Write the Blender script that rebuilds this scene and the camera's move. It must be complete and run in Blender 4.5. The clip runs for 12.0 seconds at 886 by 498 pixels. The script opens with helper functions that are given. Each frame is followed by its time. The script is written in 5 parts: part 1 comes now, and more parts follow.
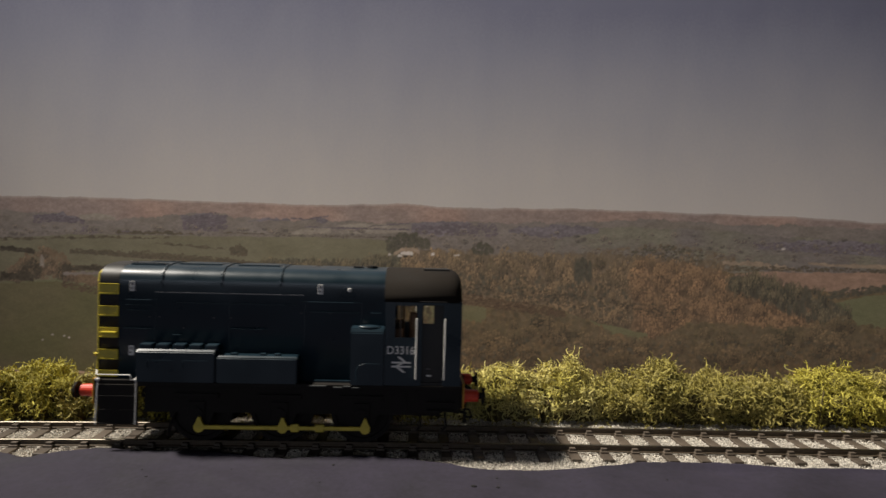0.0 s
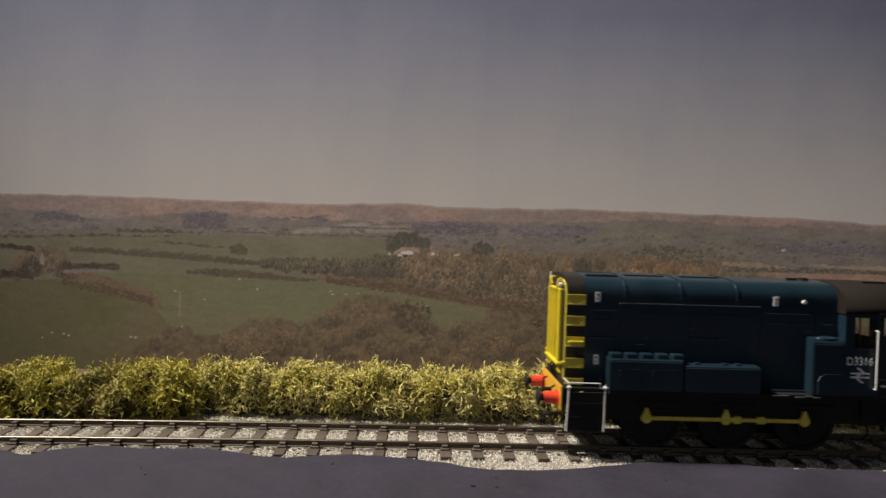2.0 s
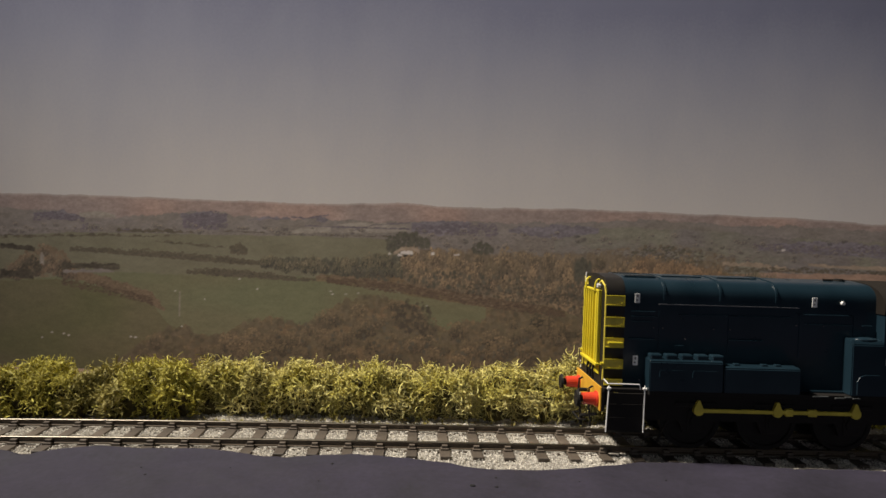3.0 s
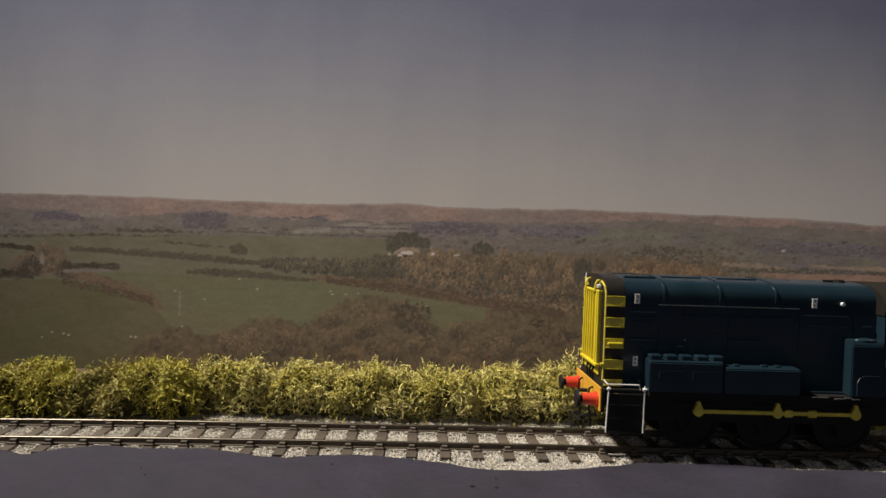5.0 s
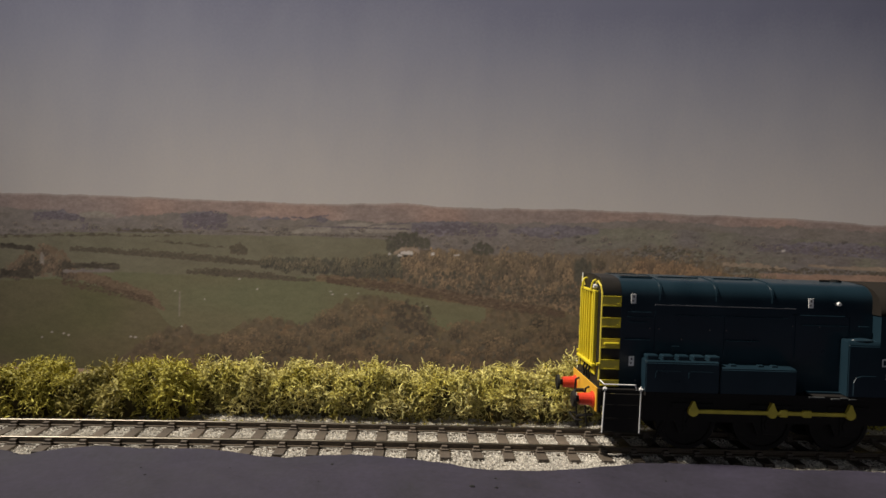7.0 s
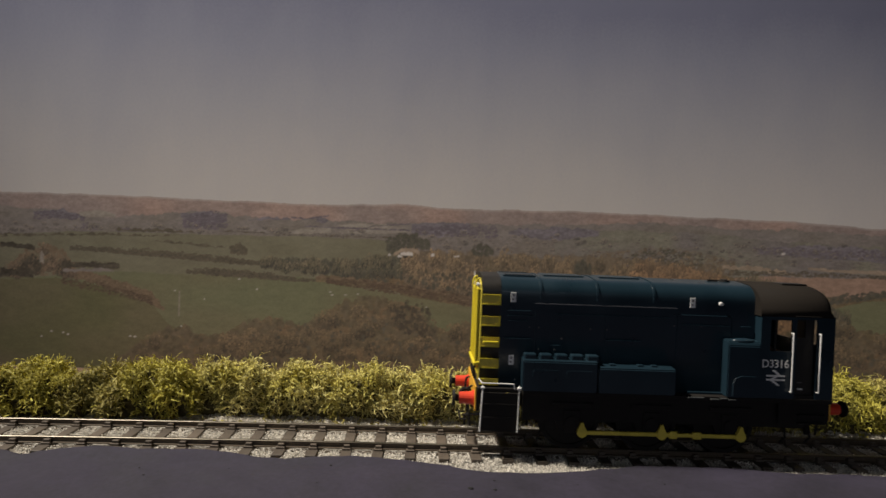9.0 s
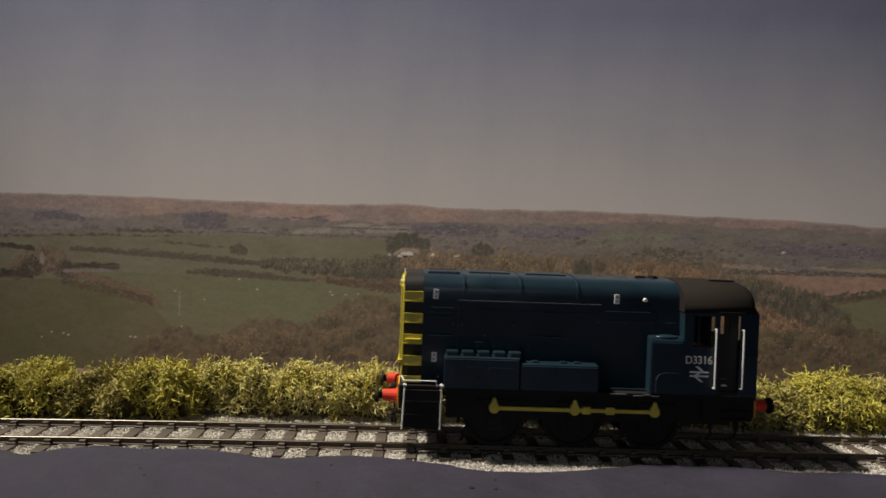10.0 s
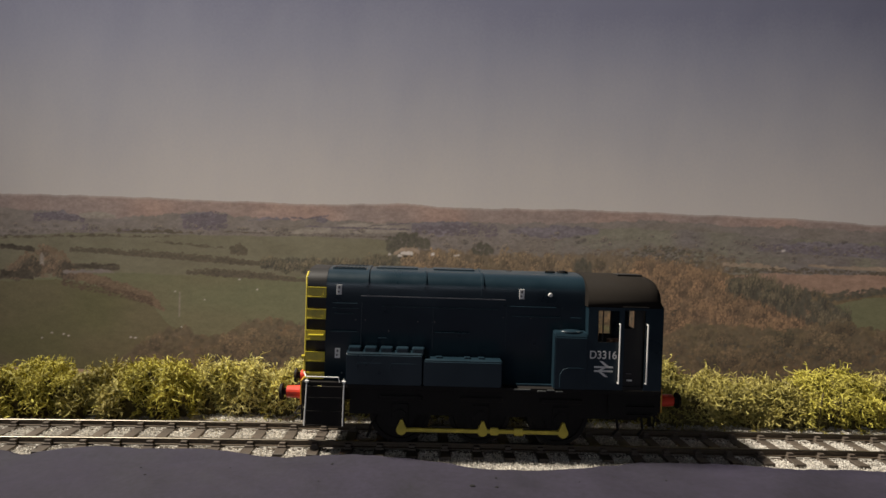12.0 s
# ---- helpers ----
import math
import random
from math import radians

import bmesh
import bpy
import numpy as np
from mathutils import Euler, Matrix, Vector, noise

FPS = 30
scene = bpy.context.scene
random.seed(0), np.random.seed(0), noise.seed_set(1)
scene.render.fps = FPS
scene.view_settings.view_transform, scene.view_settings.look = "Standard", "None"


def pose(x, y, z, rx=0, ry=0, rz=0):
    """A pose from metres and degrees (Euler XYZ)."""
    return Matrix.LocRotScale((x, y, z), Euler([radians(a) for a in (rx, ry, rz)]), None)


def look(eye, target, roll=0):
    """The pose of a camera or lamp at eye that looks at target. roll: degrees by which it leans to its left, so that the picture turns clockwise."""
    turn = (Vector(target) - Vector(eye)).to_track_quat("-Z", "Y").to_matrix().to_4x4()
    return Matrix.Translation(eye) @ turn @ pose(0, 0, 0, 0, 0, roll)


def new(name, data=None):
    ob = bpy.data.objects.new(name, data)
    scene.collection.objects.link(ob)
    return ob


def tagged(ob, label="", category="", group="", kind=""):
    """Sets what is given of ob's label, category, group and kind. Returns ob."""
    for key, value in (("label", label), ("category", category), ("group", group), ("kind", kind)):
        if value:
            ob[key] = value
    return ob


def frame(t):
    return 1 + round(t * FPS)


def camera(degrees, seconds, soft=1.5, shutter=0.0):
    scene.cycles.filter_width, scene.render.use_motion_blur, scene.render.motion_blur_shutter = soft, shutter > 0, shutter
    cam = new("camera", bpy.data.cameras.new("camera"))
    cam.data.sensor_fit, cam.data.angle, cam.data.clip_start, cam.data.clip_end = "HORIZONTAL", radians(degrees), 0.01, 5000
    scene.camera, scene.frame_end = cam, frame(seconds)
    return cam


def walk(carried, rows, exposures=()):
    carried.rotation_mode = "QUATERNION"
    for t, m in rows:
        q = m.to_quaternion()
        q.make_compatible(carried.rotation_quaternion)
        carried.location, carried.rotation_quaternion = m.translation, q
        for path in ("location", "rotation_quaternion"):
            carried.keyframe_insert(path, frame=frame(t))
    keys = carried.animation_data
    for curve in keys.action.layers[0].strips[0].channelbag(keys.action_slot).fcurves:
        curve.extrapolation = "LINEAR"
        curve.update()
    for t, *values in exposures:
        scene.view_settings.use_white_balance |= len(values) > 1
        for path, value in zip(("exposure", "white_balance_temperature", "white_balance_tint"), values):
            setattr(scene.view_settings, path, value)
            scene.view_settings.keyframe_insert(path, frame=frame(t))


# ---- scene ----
# A model railway diorama in 00 scale, built in millimetres and scaled to metres.
S = 0.001
TAU = 2 * math.pi

# ---------------------------------------------------------------- camera
cam = camera(70.05, 12.0, soft=1.5, shutter=0.5)
# seconds, height over the rail head in mm, degrees of tilt down, degrees of roll
CAMERA_ROWS = (
    (0.0, 60.75, 1.205, 1.554),
    (0.5, 60.70, 1.199, 1.636),
    (1.0, 60.57, 1.181, 1.699),
    (1.5, 60.57, 1.191, 1.737),
    (2.0, 60.64, 1.216, 1.814),
    (2.5, 60.68, 1.231, 1.836),
    (3.0, 60.65, 1.230, 1.835),
    (5.0, 60.77, 1.228, 1.896),
    (5.5, 60.84, 1.231, 1.895),
    (6.0, 60.80, 1.229, 1.909),
    (6.5, 60.83, 1.231, 1.923),
    (7.0, 60.79, 1.229, 1.903),
    (9.0, 61.19, 1.198, 2.221),
    (9.5, 61.17, 1.216, 2.141),
    (10.0, 61.13, 1.222, 2.064),
    (10.5, 61.00, 1.196, 2.036),
    (11.0, 61.01, 1.195, 2.013),
    (11.5, 60.58, 1.114, 1.924),
    (12.0, 60.37, 1.125, 1.848),
)


def eye_pose(height, down, roll):
    eye = Vector((0, -0.19279, height * S))
    a = radians(down)
    return look(eye, eye + Vector((0, math.cos(a), -math.sin(a))), roll)


walk(cam, [(t, eye_pose(h, d, r)) for t, h, d, r in CAMERA_ROWS],
     exposures=((0.0, 0.0), (0.5, 0.1), (1.5, 0.2), (2.5, 0.05), (5.0, 0.0), (7.0, 0.0), (9.0, -0.1), (10.0, -0.05), (10.5, 0.05), (12.0, 0.2)))

# ---------------------------------------------------------------- light
world = bpy.data.worlds.new("world")
scene.world = world
world.use_nodes = True
world.node_tree.nodes["Background"].inputs[0].default_value = (0.5, 0.55, 0.65, 1)
world.node_tree.nodes["Background"].inputs[1].default_value = 0.02


def area_lamp(name, place, target, power, size, colour, shape="DISK", size_y=0.1):
    data = bpy.data.lights.new(name, "AREA")
    data.energy, data.shape, data.size, data.color = power, shape, size, colour
    if shape == "RECTANGLE":
        data.size_y = size_y
    ob = new(name, data)
    ob.matrix_world = look(Vector(place), Vector(target))
    return ob


# unseen lamp over the layout, inferred from shadows; narrow cone imitates lens vignetting
bulb = bpy.data.lights.new("room_lamp", "SPOT")
bulb.energy, bulb.shadow_soft_size, bulb.color = 174.0, 0.05, (1.0, 0.93, 0.825)
bulb.spot_size, bulb.spot_blend = radians(27), 1.0
new("room_lamp", bulb).matrix_world = look(Vector((-0.80, -0.05, 1.25)), Vector((0.01, 0.06, 0.09)))
# added fill lamp behind the camera; no window is known there
area_lamp("front_fill_lamp", (-0.3, -1.58, 0.30), (0, 0.1, 0.05), 2.1, 1.1, (0.80, 0.86, 1.0), "RECTANGLE", 0.5)


# ---------------------------------------------------------------- materials
def lin(c):
    c /= 255
    return c / 12.92 if c <= 0.04045 else ((c + 0.055) / 1.055) ** 2.4


def rgb(r, g, b, gain=(1.0, 1.0, 1.0)):
    return tuple(min(lin(v) * k, 0.9) for v, k in zip((r, g, b), gain))


def mat(name, colour, rough=0.6, metal=0.0, grain=2500.0, vary=0.15, blotch=120.0, blotch_vary=0.12, bump=0.0,
        island=0.0, per_object=0.0, other=None, spec=0.5):
    """Procedural material: base colour varied at two scales, with fine relief. Scales are per metre."""
    m = bpy.data.materials.new(name)
    m.use_nodes = True
    nt, nodes = m.node_tree, m.node_tree.nodes
    out = nodes["Principled BSDF"]
    out.inputs["Roughness"].default_value = rough
    out.inputs["Metallic"].default_value = metal
    out.inputs["Specular IOR Level"].default_value = spec
    co = nodes.new("ShaderNodeTexCoord")

    def noise_node(scale, detail):
        n = nodes.new("ShaderNodeTexNoise")
        n.inputs["Scale"].default_value = scale
        n.inputs["Detail"].default_value = detail
        nt.links.new(co.outputs["Object"], n.inputs["Vector"])
        return n

    def math_node(op, a, b):
        n = nodes.new("ShaderNodeMath")
        n.operation = op
        for i, v in enumerate((a, b)):
            if isinstance(v, (int, float)):
                n.inputs[i].default_value = v
            else:
                nt.links.new(v, n.inputs[i])
        return n.outputs[0]

    def centred(sock, amount):
        return math_node("MULTIPLY", math_node("SUBTRACT", sock, 0.5), amount * 2)

    fine, wide = noise_node(grain, 4), noise_node(blotch, 3)
    k = math_node("ADD", centred(fine.outputs["Fac"], vary * 2), centred(wide.outputs["Fac"], blotch_vary * 2))
    if island:
        geo = nodes.new("ShaderNodeNewGeometry")
        k = math_node("ADD", k, centred(geo.outputs["Random Per Island"], island))
    if per_object:
        info = nodes.new("ShaderNodeObjectInfo")
        k = math_node("ADD", k, centred(info.outputs["Random"], per_object))
    k = math_node("ADD", k, 1.0)
    base = nodes.new("ShaderNodeRGB")
    base.outputs[0].default_value = (*colour, 1)
    source = base.outputs[0]
    if other is not None:
        mix = nodes.new("ShaderNodeMix")
        mix.data_type = "RGBA"
        mix.inputs["A"].default_value = (*colour, 1)
        mix.inputs["B"].default_value = (*other, 1)
        ramp = nodes.new("ShaderNodeMapRange")
        ramp.inputs["From Min"].default_value, ramp.inputs["From Max"].default_value = 0.35, 0.65
        nt.links.new(wide.outputs["Fac"], ramp.inputs["Value"])
        nt.links.new(ramp.outputs["Result"], mix.inputs["Factor"])
        source = mix.outputs["Result"]
    scale = nodes.new("ShaderNodeVectorMath")
    scale.operation = "SCALE"
    nt.links.new(source, scale.inputs[0])
    nt.links.new(k, scale.inputs["Scale"])
    nt.links.new(scale.outputs[0], out.inputs["Base Color"])
    r = math_node("ADD", centred(wide.outputs["Fac"], 0.15), rough)
    nt.links.new(r, out.inputs["Roughness"])
    if bump:
        b = nodes.new("ShaderNodeBump")
        b.inputs["Strength"].default_value = bump
        b.inputs["Distance"].default_value = 0.0002
        nt.links.new(fine.outputs["Fac"], b.inputs["Height"])
        nt.links.new(b.outputs[0], out.inputs["Normal"])
    return m


BLUE = mat("blue_paint", (0.0095, 0.0225, 0.0325), 0.32, grain=6000, vary=0.08, blotch=90, blotch_vary=0.15, bump=0.05)
BLACK = mat("black_paint", (0.013, 0.011, 0.0095), 0.7, vary=0.2, bump=0.1, spec=0.2)
NOSE_BLACK = mat("nose_black", (0.010, 0.008, 0.006), 0.5, vary=0.2, bump=0.05)
YELLOW = mat("yellow_paint", (0.62, 0.50, 0.025), 0.42, grain=4000, vary=0.06, blotch=200, blotch_vary=0.12, bump=0.05)
DULL_YELLOW = mat("dull_yellow", (0.62, 0.50, 0.06), 0.5, grain=4000, vary=0.1, blotch=300, blotch_vary=0.2)
ORANGE = mat("beam_orange", (0.62, 0.33, 0.03), 0.45, vary=0.1)
RED = mat("red_paint", (0.62, 0.05, 0.02), 0.38, vary=0.08, blotch=300)
WHITE = mat("white_paint", (0.78, 0.76, 0.72), 0.45, vary=0.05)
TAG_GREY = mat("tag_grey", (0.13, 0.115, 0.115), 0.5, vary=0.1)
ROOF_GREY = mat("roof_grey", (0.0135, 0.0105, 0.008), 0.85, vary=0.12, blotch_vary=0.2, bump=0.15, spec=0.15)
STEP_GREY = mat("step_grey", (0.045, 0.047, 0.045), 0.6, vary=0.15)
INTERIOR = mat("cab_brown", (0.22, 0.105, 0.05), 0.6, vary=0.2)
STEEL = mat("rail_steel", (0.17, 0.15, 0.12), 0.40, 1.0, grain=900, vary=0.2, blotch=60, blotch_vary=0.25)
RAIL_SIDE = mat("rail_web_rust", (0.085, 0.062, 0.040), 0.6, 0.3, grain=1500, vary=0.25, bump=0.1)
SLEEPER = mat("sleeper_brown", (0.088, 0.068, 0.050), 0.62, grain=1800, vary=0.25, blotch=150, blotch_vary=0.25, bump=0.2,
              per_object=0.18)
STONE = mat("ballast_stone", (0.56, 0.52, 0.455), 0.85, grain=3000, vary=0.2, blotch=60, blotch_vary=0.15, island=0.42)
STONE_BED = mat("ballast_bed", (0.36, 0.33, 0.28), 0.9, grain=1600, vary=0.5, blotch=100, blotch_vary=0.2, bump=0.6)
MOSS = mat("moss_strand", (0.52, 0.45, 0.08), 0.7, grain=900, vary=0.25, blotch=45, blotch_vary=0.3, island=0.55,
           other=(0.50, 0.44, 0.18))
MOSS_GREEN = mat("green_moss", (0.43, 0.375, 0.058), 0.7, grain=900, vary=0.25, blotch=45, blotch_vary=0.3, island=0.4)
# olive moss whose colour also carries the weaker light at the sides
MOSS_OLIVE_DIMMED = mat("olive_dimmed_moss", (0.38, 0.325, 0.07), 0.7, grain=900, vary=0.25, blotch=45, blotch_vary=0.35, island=0.45,
                other=(0.28, 0.235, 0.065))
# dark brown standing for shade between moss fibres; it also colours the twig
MOSS_SHADE_AND_TWIG = mat("moss_shade_and_twig", (0.085, 0.066, 0.02), 0.9, grain=700, vary=0.5, bump=0.8)
CLOTH = mat("purple_cloth", (0.019, 0.0152, 0.028), 0.85, grain=700, vary=0.22, blotch=34, blotch_vary=0.42, bump=0.3)
SPOT = mat("dark_spot", (0.004, 0.0035, 0.004), 0.9)
WALL = mat("wall_paint", (0.16, 0.15, 0.14), 0.9, grain=60, vary=0.05, blotch=2, blotch_vary=0.05)
CEILING = mat("ceiling_paint", (0.3, 0.29, 0.28), 0.9, grain=60, vary=0.04, blotch=2, blotch_vary=0.04)
WOOD = mat("table_wood", (0.16, 0.10, 0.06), 0.6, grain=60, vary=0.2, blotch=6)
CARPET = mat("carpet", (0.12, 0.10, 0.09), 0.95, grain=400, vary=0.3, blotch=4)


def glass_material():
    m = bpy.data.materials.new("clear_glazing")
    m.use_nodes = True
    n = m.node_tree.nodes["Principled BSDF"]
    n.inputs["Transmission Weight"].default_value = 1.0
    n.inputs["Roughness"].default_value = 0.06
    n.inputs["IOR"].default_value = 1.2
    n.inputs["Base Color"].default_value = (0.85, 0.83, 0.78, 1)
    return m


GLASS = glass_material()


# ---------------------------------------------------------------- builders (all in millimetres)
def as_mesh(name, bm, material, smooth=False):
    bmesh.ops.scale(bm, vec=(S, S, S), verts=bm.verts)
    bmesh.ops.recalc_face_normals(bm, faces=bm.faces)
    me = bpy.data.meshes.new(name)
    for f in bm.faces:
        f.smooth = smooth
    bm.to_mesh(me)
    bm.free()
    for mm in (material if isinstance(material, (list, tuple)) else (material,)):
        me.materials.append(mm)
    return me


def part(name, bm, material, parent=None, label="", smooth=False, at=(0, 0, 0)):
    ob = new(name, as_mesh(name, bm, material, smooth))
    ob.parent = parent
    ob.location = Vector(at) * S
    if label:
        tagged(ob, label)
    return ob


def empty(name, place=(0, 0, 0)):
    ob = new(name)
    ob.empty_display_size = 0.005
    ob.location = Vector(place) * S
    return ob


def box(x0, x1, y0, y1, z0, z1, bevel=0.0, bm=None, segments=2):
    b = bmesh.new()
    bmesh.ops.create_cube(b, size=1)
    for v in b.verts:
        v.co = Vector(((x0, x1)[v.co.x > 0], (y0, y1)[v.co.y > 0], (z0, z1)[v.co.z > 0]))
    if bevel:
        bmesh.ops.bevel(b, geom=list(b.edges), offset=bevel, segments=segments, affect="EDGES", profile=0.5)
    return joined(bm, b)


def joined(bm, b):
    if bm is None:
        return b
    me = bpy.data.meshes.new("scrap")
    b.to_mesh(me)
    b.free()
    bm.from_mesh(me)
    bpy.data.meshes.remove(me)
    return bm


def rod(a, b, r, sides=10, r2=None, bm=None):
    """A round bar from a to b."""
    a, b = Vector(a), Vector(b)
    d = b - a
    q = bmesh.new()
    bmesh.ops.create_cone(q, cap_ends=True, segments=sides, radius1=r, radius2=r if r2 is None else r2, depth=d.length)
    m = Matrix.Translation((a + b) / 2) @ d.to_track_quat("Z", "Y").to_matrix().to_4x4()
    bmesh.ops.transform(q, matrix=m, verts=q.verts)
    return joined(bm, q)


def pipe(points, r, sides=8, bm=None):
    for a, b in zip(points, points[1:]):
        bm = rod(a, b, r, sides, bm=bm)
    for q in points[1:-1]:
        s = bmesh.new()
        bmesh.ops.create_uvsphere(s, u_segments=sides, v_segments=5, radius=r)
        bmesh.ops.translate(s, vec=Vector(q), verts=s.verts)
        bm = joined(bm, s)
    return bm


def prism(profile, x0, x1, bm=None):
    """A (y, z) profile pulled along x."""
    b = bmesh.new()
    ends = [[b.verts.new((x, y, z)) for y, z in profile] for x in (x0, x1)]
    n = len(profile)
    for i in range(n):
        b.faces.new((ends[0][i], ends[0][(i + 1) % n], ends[1][(i + 1) % n], ends[1][i]))
    caps = [[b.verts.new((x, y, z)) for y, z in profile] for x in (x0, x1)]
    b.faces.new(caps[0][::-1])
    b.faces.new(caps[1])
    return joined(bm, b)


def slab(outline, y0, y1, bm=None):
    """An (x, z) outline given a thickness in y."""
    b = bmesh.new()
    ends = [[b.verts.new((x, y, z)) for x, z in outline] for y in (y0, y1)]
    n = len(outline)
    for i in range(n):
        b.faces.new((ends[0][i], ends[0][(i + 1) % n], ends[1][(i + 1) % n], ends[1][i]))
    b.faces.new(ends[0][::-1])
    b.faces.new(ends[1])
    return joined(bm, b)


def arch(half, z0, shoulder, top, radius, steps=8):
    """Cross-section of a hood: upright sides, rounded shoulders, a slightly cambered top."""
    pts = [(-half, z0), (-half, shoulder - 0.8), (-half, shoulder)]
    for i in range(1, steps + 1):
        a = i / steps * math.pi / 2
        pts.append((-half + radius * (1 - math.cos(a)), shoulder + (top - shoulder - 0.5) * math.sin(a)))
    inner = half - radius
    for i in range(1, 6):
        y = -inner + 2 * inner * i / 6
        pts.append((y, top - 0.5 * (y / inner) ** 2))
    return pts + [(-y, z) for y, z in pts[:steps + 3][::-1]]


def spline(pairs, x):
    """Straight interpolation through (x, value) pairs."""
    return float(np.interp(x, [p[0] for p in pairs], [p[1] for p in pairs]))


# ---------------------------------------------------------------- room and table
def build_room():
    def wall(name, b, m=WALL):
        tagged(part(name, b, m), kind="structure", label="plain painted wall of a dim room", category="wall")
    wall("wall_north", box(-1800, 1800, 1600, 1700, -740, 1700))
    wall("wall_east", box(1800, 1900, -1700, 1700, -740, 1700))
    wall("wall_west", box(-1900, -1800, -1700, 1700, -740, 1700))
    # wall with an opening made up for the fill lamp
    b = box(-1800, -880, -1700, -1600, -740, 1700)
    b = box(280, 1800, -1700, -1600, -740, 1700, bm=b)
    b = box(-880, 280, -1700, -1600, -740, 40, bm=b)
    b = box(-880, 280, -1700, -1600, 560, 1700, bm=b)
    wall("wall_south", b)
    tagged(part("floor", box(-1900, 1900, -1700, 1700, -790, -740), CARPET), "dark plain carpet", "floor", kind="structure")
    tagged(part("ceiling", box(-1900, 1900, -1700, 1700, 1700, 1760), CEILING), "plain dim grey ceiling", "ceiling", kind="structure")
    table = empty("table", (0, 0, -740))
    tagged(table, "wooden table carrying the model railway", "table")
    part("tabletop", box(-700, 700, -420, 220, 705, 731, 3), WOOD, table)
    for x in (-660, 660):
        for y in (-380, 180):
            part("leg", box(x - 25, x + 25, y - 25, y + 25, 0, 705, 3), WOOD, table)


build_room()


# ---------------------------------------------------------------- track
def track_y(x):
    return 0.037568 * x - 8.9869e-5 * x * x + 3.834e-7 * x ** 3


def track_slope(x):
    return 0.037568 - 2 * 8.9869e-5 * x + 3 * 3.834e-7 * x * x


def on_track(x, off):
    d = track_slope(x)
    n = math.hypot(1, d)
    return x - off * d / n, track_y(x) + off / n


X_LEFT, X_RIGHT = -215.0, 235.0


def sweep(profile, off, mats, name, parent, label, x0=X_LEFT, x1=X_RIGHT, step=4.0):
    """A rail profile [(across, z)] swept along the track; faces on top take the second material."""
    b = bmesh.new()
    rings = []
    n = int((x1 - x0) / step)
    for i in range(n + 1):
        x = x0 + (x1 - x0) * i / n
        rings.append([b.verts.new((*on_track(x, off + a), z)) for a, z in profile])
    m = len(profile)
    for r, q in zip(rings, rings[1:]):
        for j in range(m):
            f = b.faces.new((r[j], r[(j + 1) % m], q[(j + 1) % m], q[j]))
            f.material_index = 1 if min(profile[j][1], profile[(j + 1) % m][1]) > -0.35 else 0
    b.faces.new(rings[0])
    b.faces.new(rings[-1][::-1])
    return part(name, b, mats, parent, label)


RAIL = [(-0.9, -1.9), (0.9, -1.9), (0.9, -1.65), (0.25, -1.45), (0.25, -0.7), (0.5, -0.55), (0.5, -0.1), (0.38, 0),
        (-0.38, 0), (-0.5, -0.1), (-0.5, -0.55), (-0.25, -0.7), (-0.25, -1.45), (-0.9, -1.65)]
SLEEPER_PITCH, SLEEPER_START = 9.37, -7.5


def build_track():
    track = empty("railway_track", (0, 0, 0))
    tagged(track, "two-rail model railway track with brown plastic sleepers", "railway track")
    for off in (-8.25, 8.25):
        sweep(RAIL, off, (RAIL_SIDE, STEEL), "rail", track, "worn steel rail with a shiny head")
        sweep([(-0.45, -3.4), (0.45, -3.4), (0.45, -2.3), (-0.45, -2.3)], off - 1.6, (SLEEPER, SLEEPER), "web", track,
              "plastic strip joining the sleepers")
    rng = random.Random(5)
    data = []
    for i in range(4):
        b = box(-1.55 + rng.uniform(-.1, .1), 1.55, -15.2, 15.2 + rng.uniform(-.2, .2), -3.5, -1.9, 0.14, segments=1)
        data.append(as_mesh("sleeper", b, SLEEPER))
    for s in (-1, 1):
        b = box(-1.2, 1.2, *sorted((2.2 * s, 0.5 * s)), -2.0, -1.35, 0.06, bm=None if s < 0 else b, segments=1)
        b = box(-0.85, 0.85, *sorted((1.6 * s, 0.25 * s)), -1.5, -0.6, 0.06, bm=b, segments=1)
    chair = as_mesh("rail_chair", b, SLEEPER)
    k0, k1 = int((X_LEFT + 4 - SLEEPER_START) / SLEEPER_PITCH), int((X_RIGHT - 4 - SLEEPER_START) / SLEEPER_PITCH)
    for k in range(k0, k1 + 1):
        x = SLEEPER_START + SLEEPER_PITCH * k
        s = new("sleeper", data[k % 4])
        s.parent = track
        s.matrix_local = Matrix.Translation(Vector((x, track_y(x), 0)) * S) @ pose(
            0, 0, 0, 0, 0, math.degrees(math.atan(track_slope(x))) + rng.uniform(-0.9, 0.9))
        for off in (-8.25, 8.25):
            c = new("rail_chair", chair)
            c.parent = s
            c.location = (0, off * S, 0)


build_track()


# ---------------------------------------------------------------- ballast
def height_noise(x, y, scale, seed=0.0):
    return noise.noise(Vector((x / scale, y / scale, seed)))


def ballast_z(x, y):
    off = y - track_y(x)
    z = -2.75 + 0.3 * height_noise(x, y, 9)
    if off < -13:
        z -= 0.16 * (-13 - off)
    if off > 14:
        z += 0.06 * min(off - 14, 12)
    return z


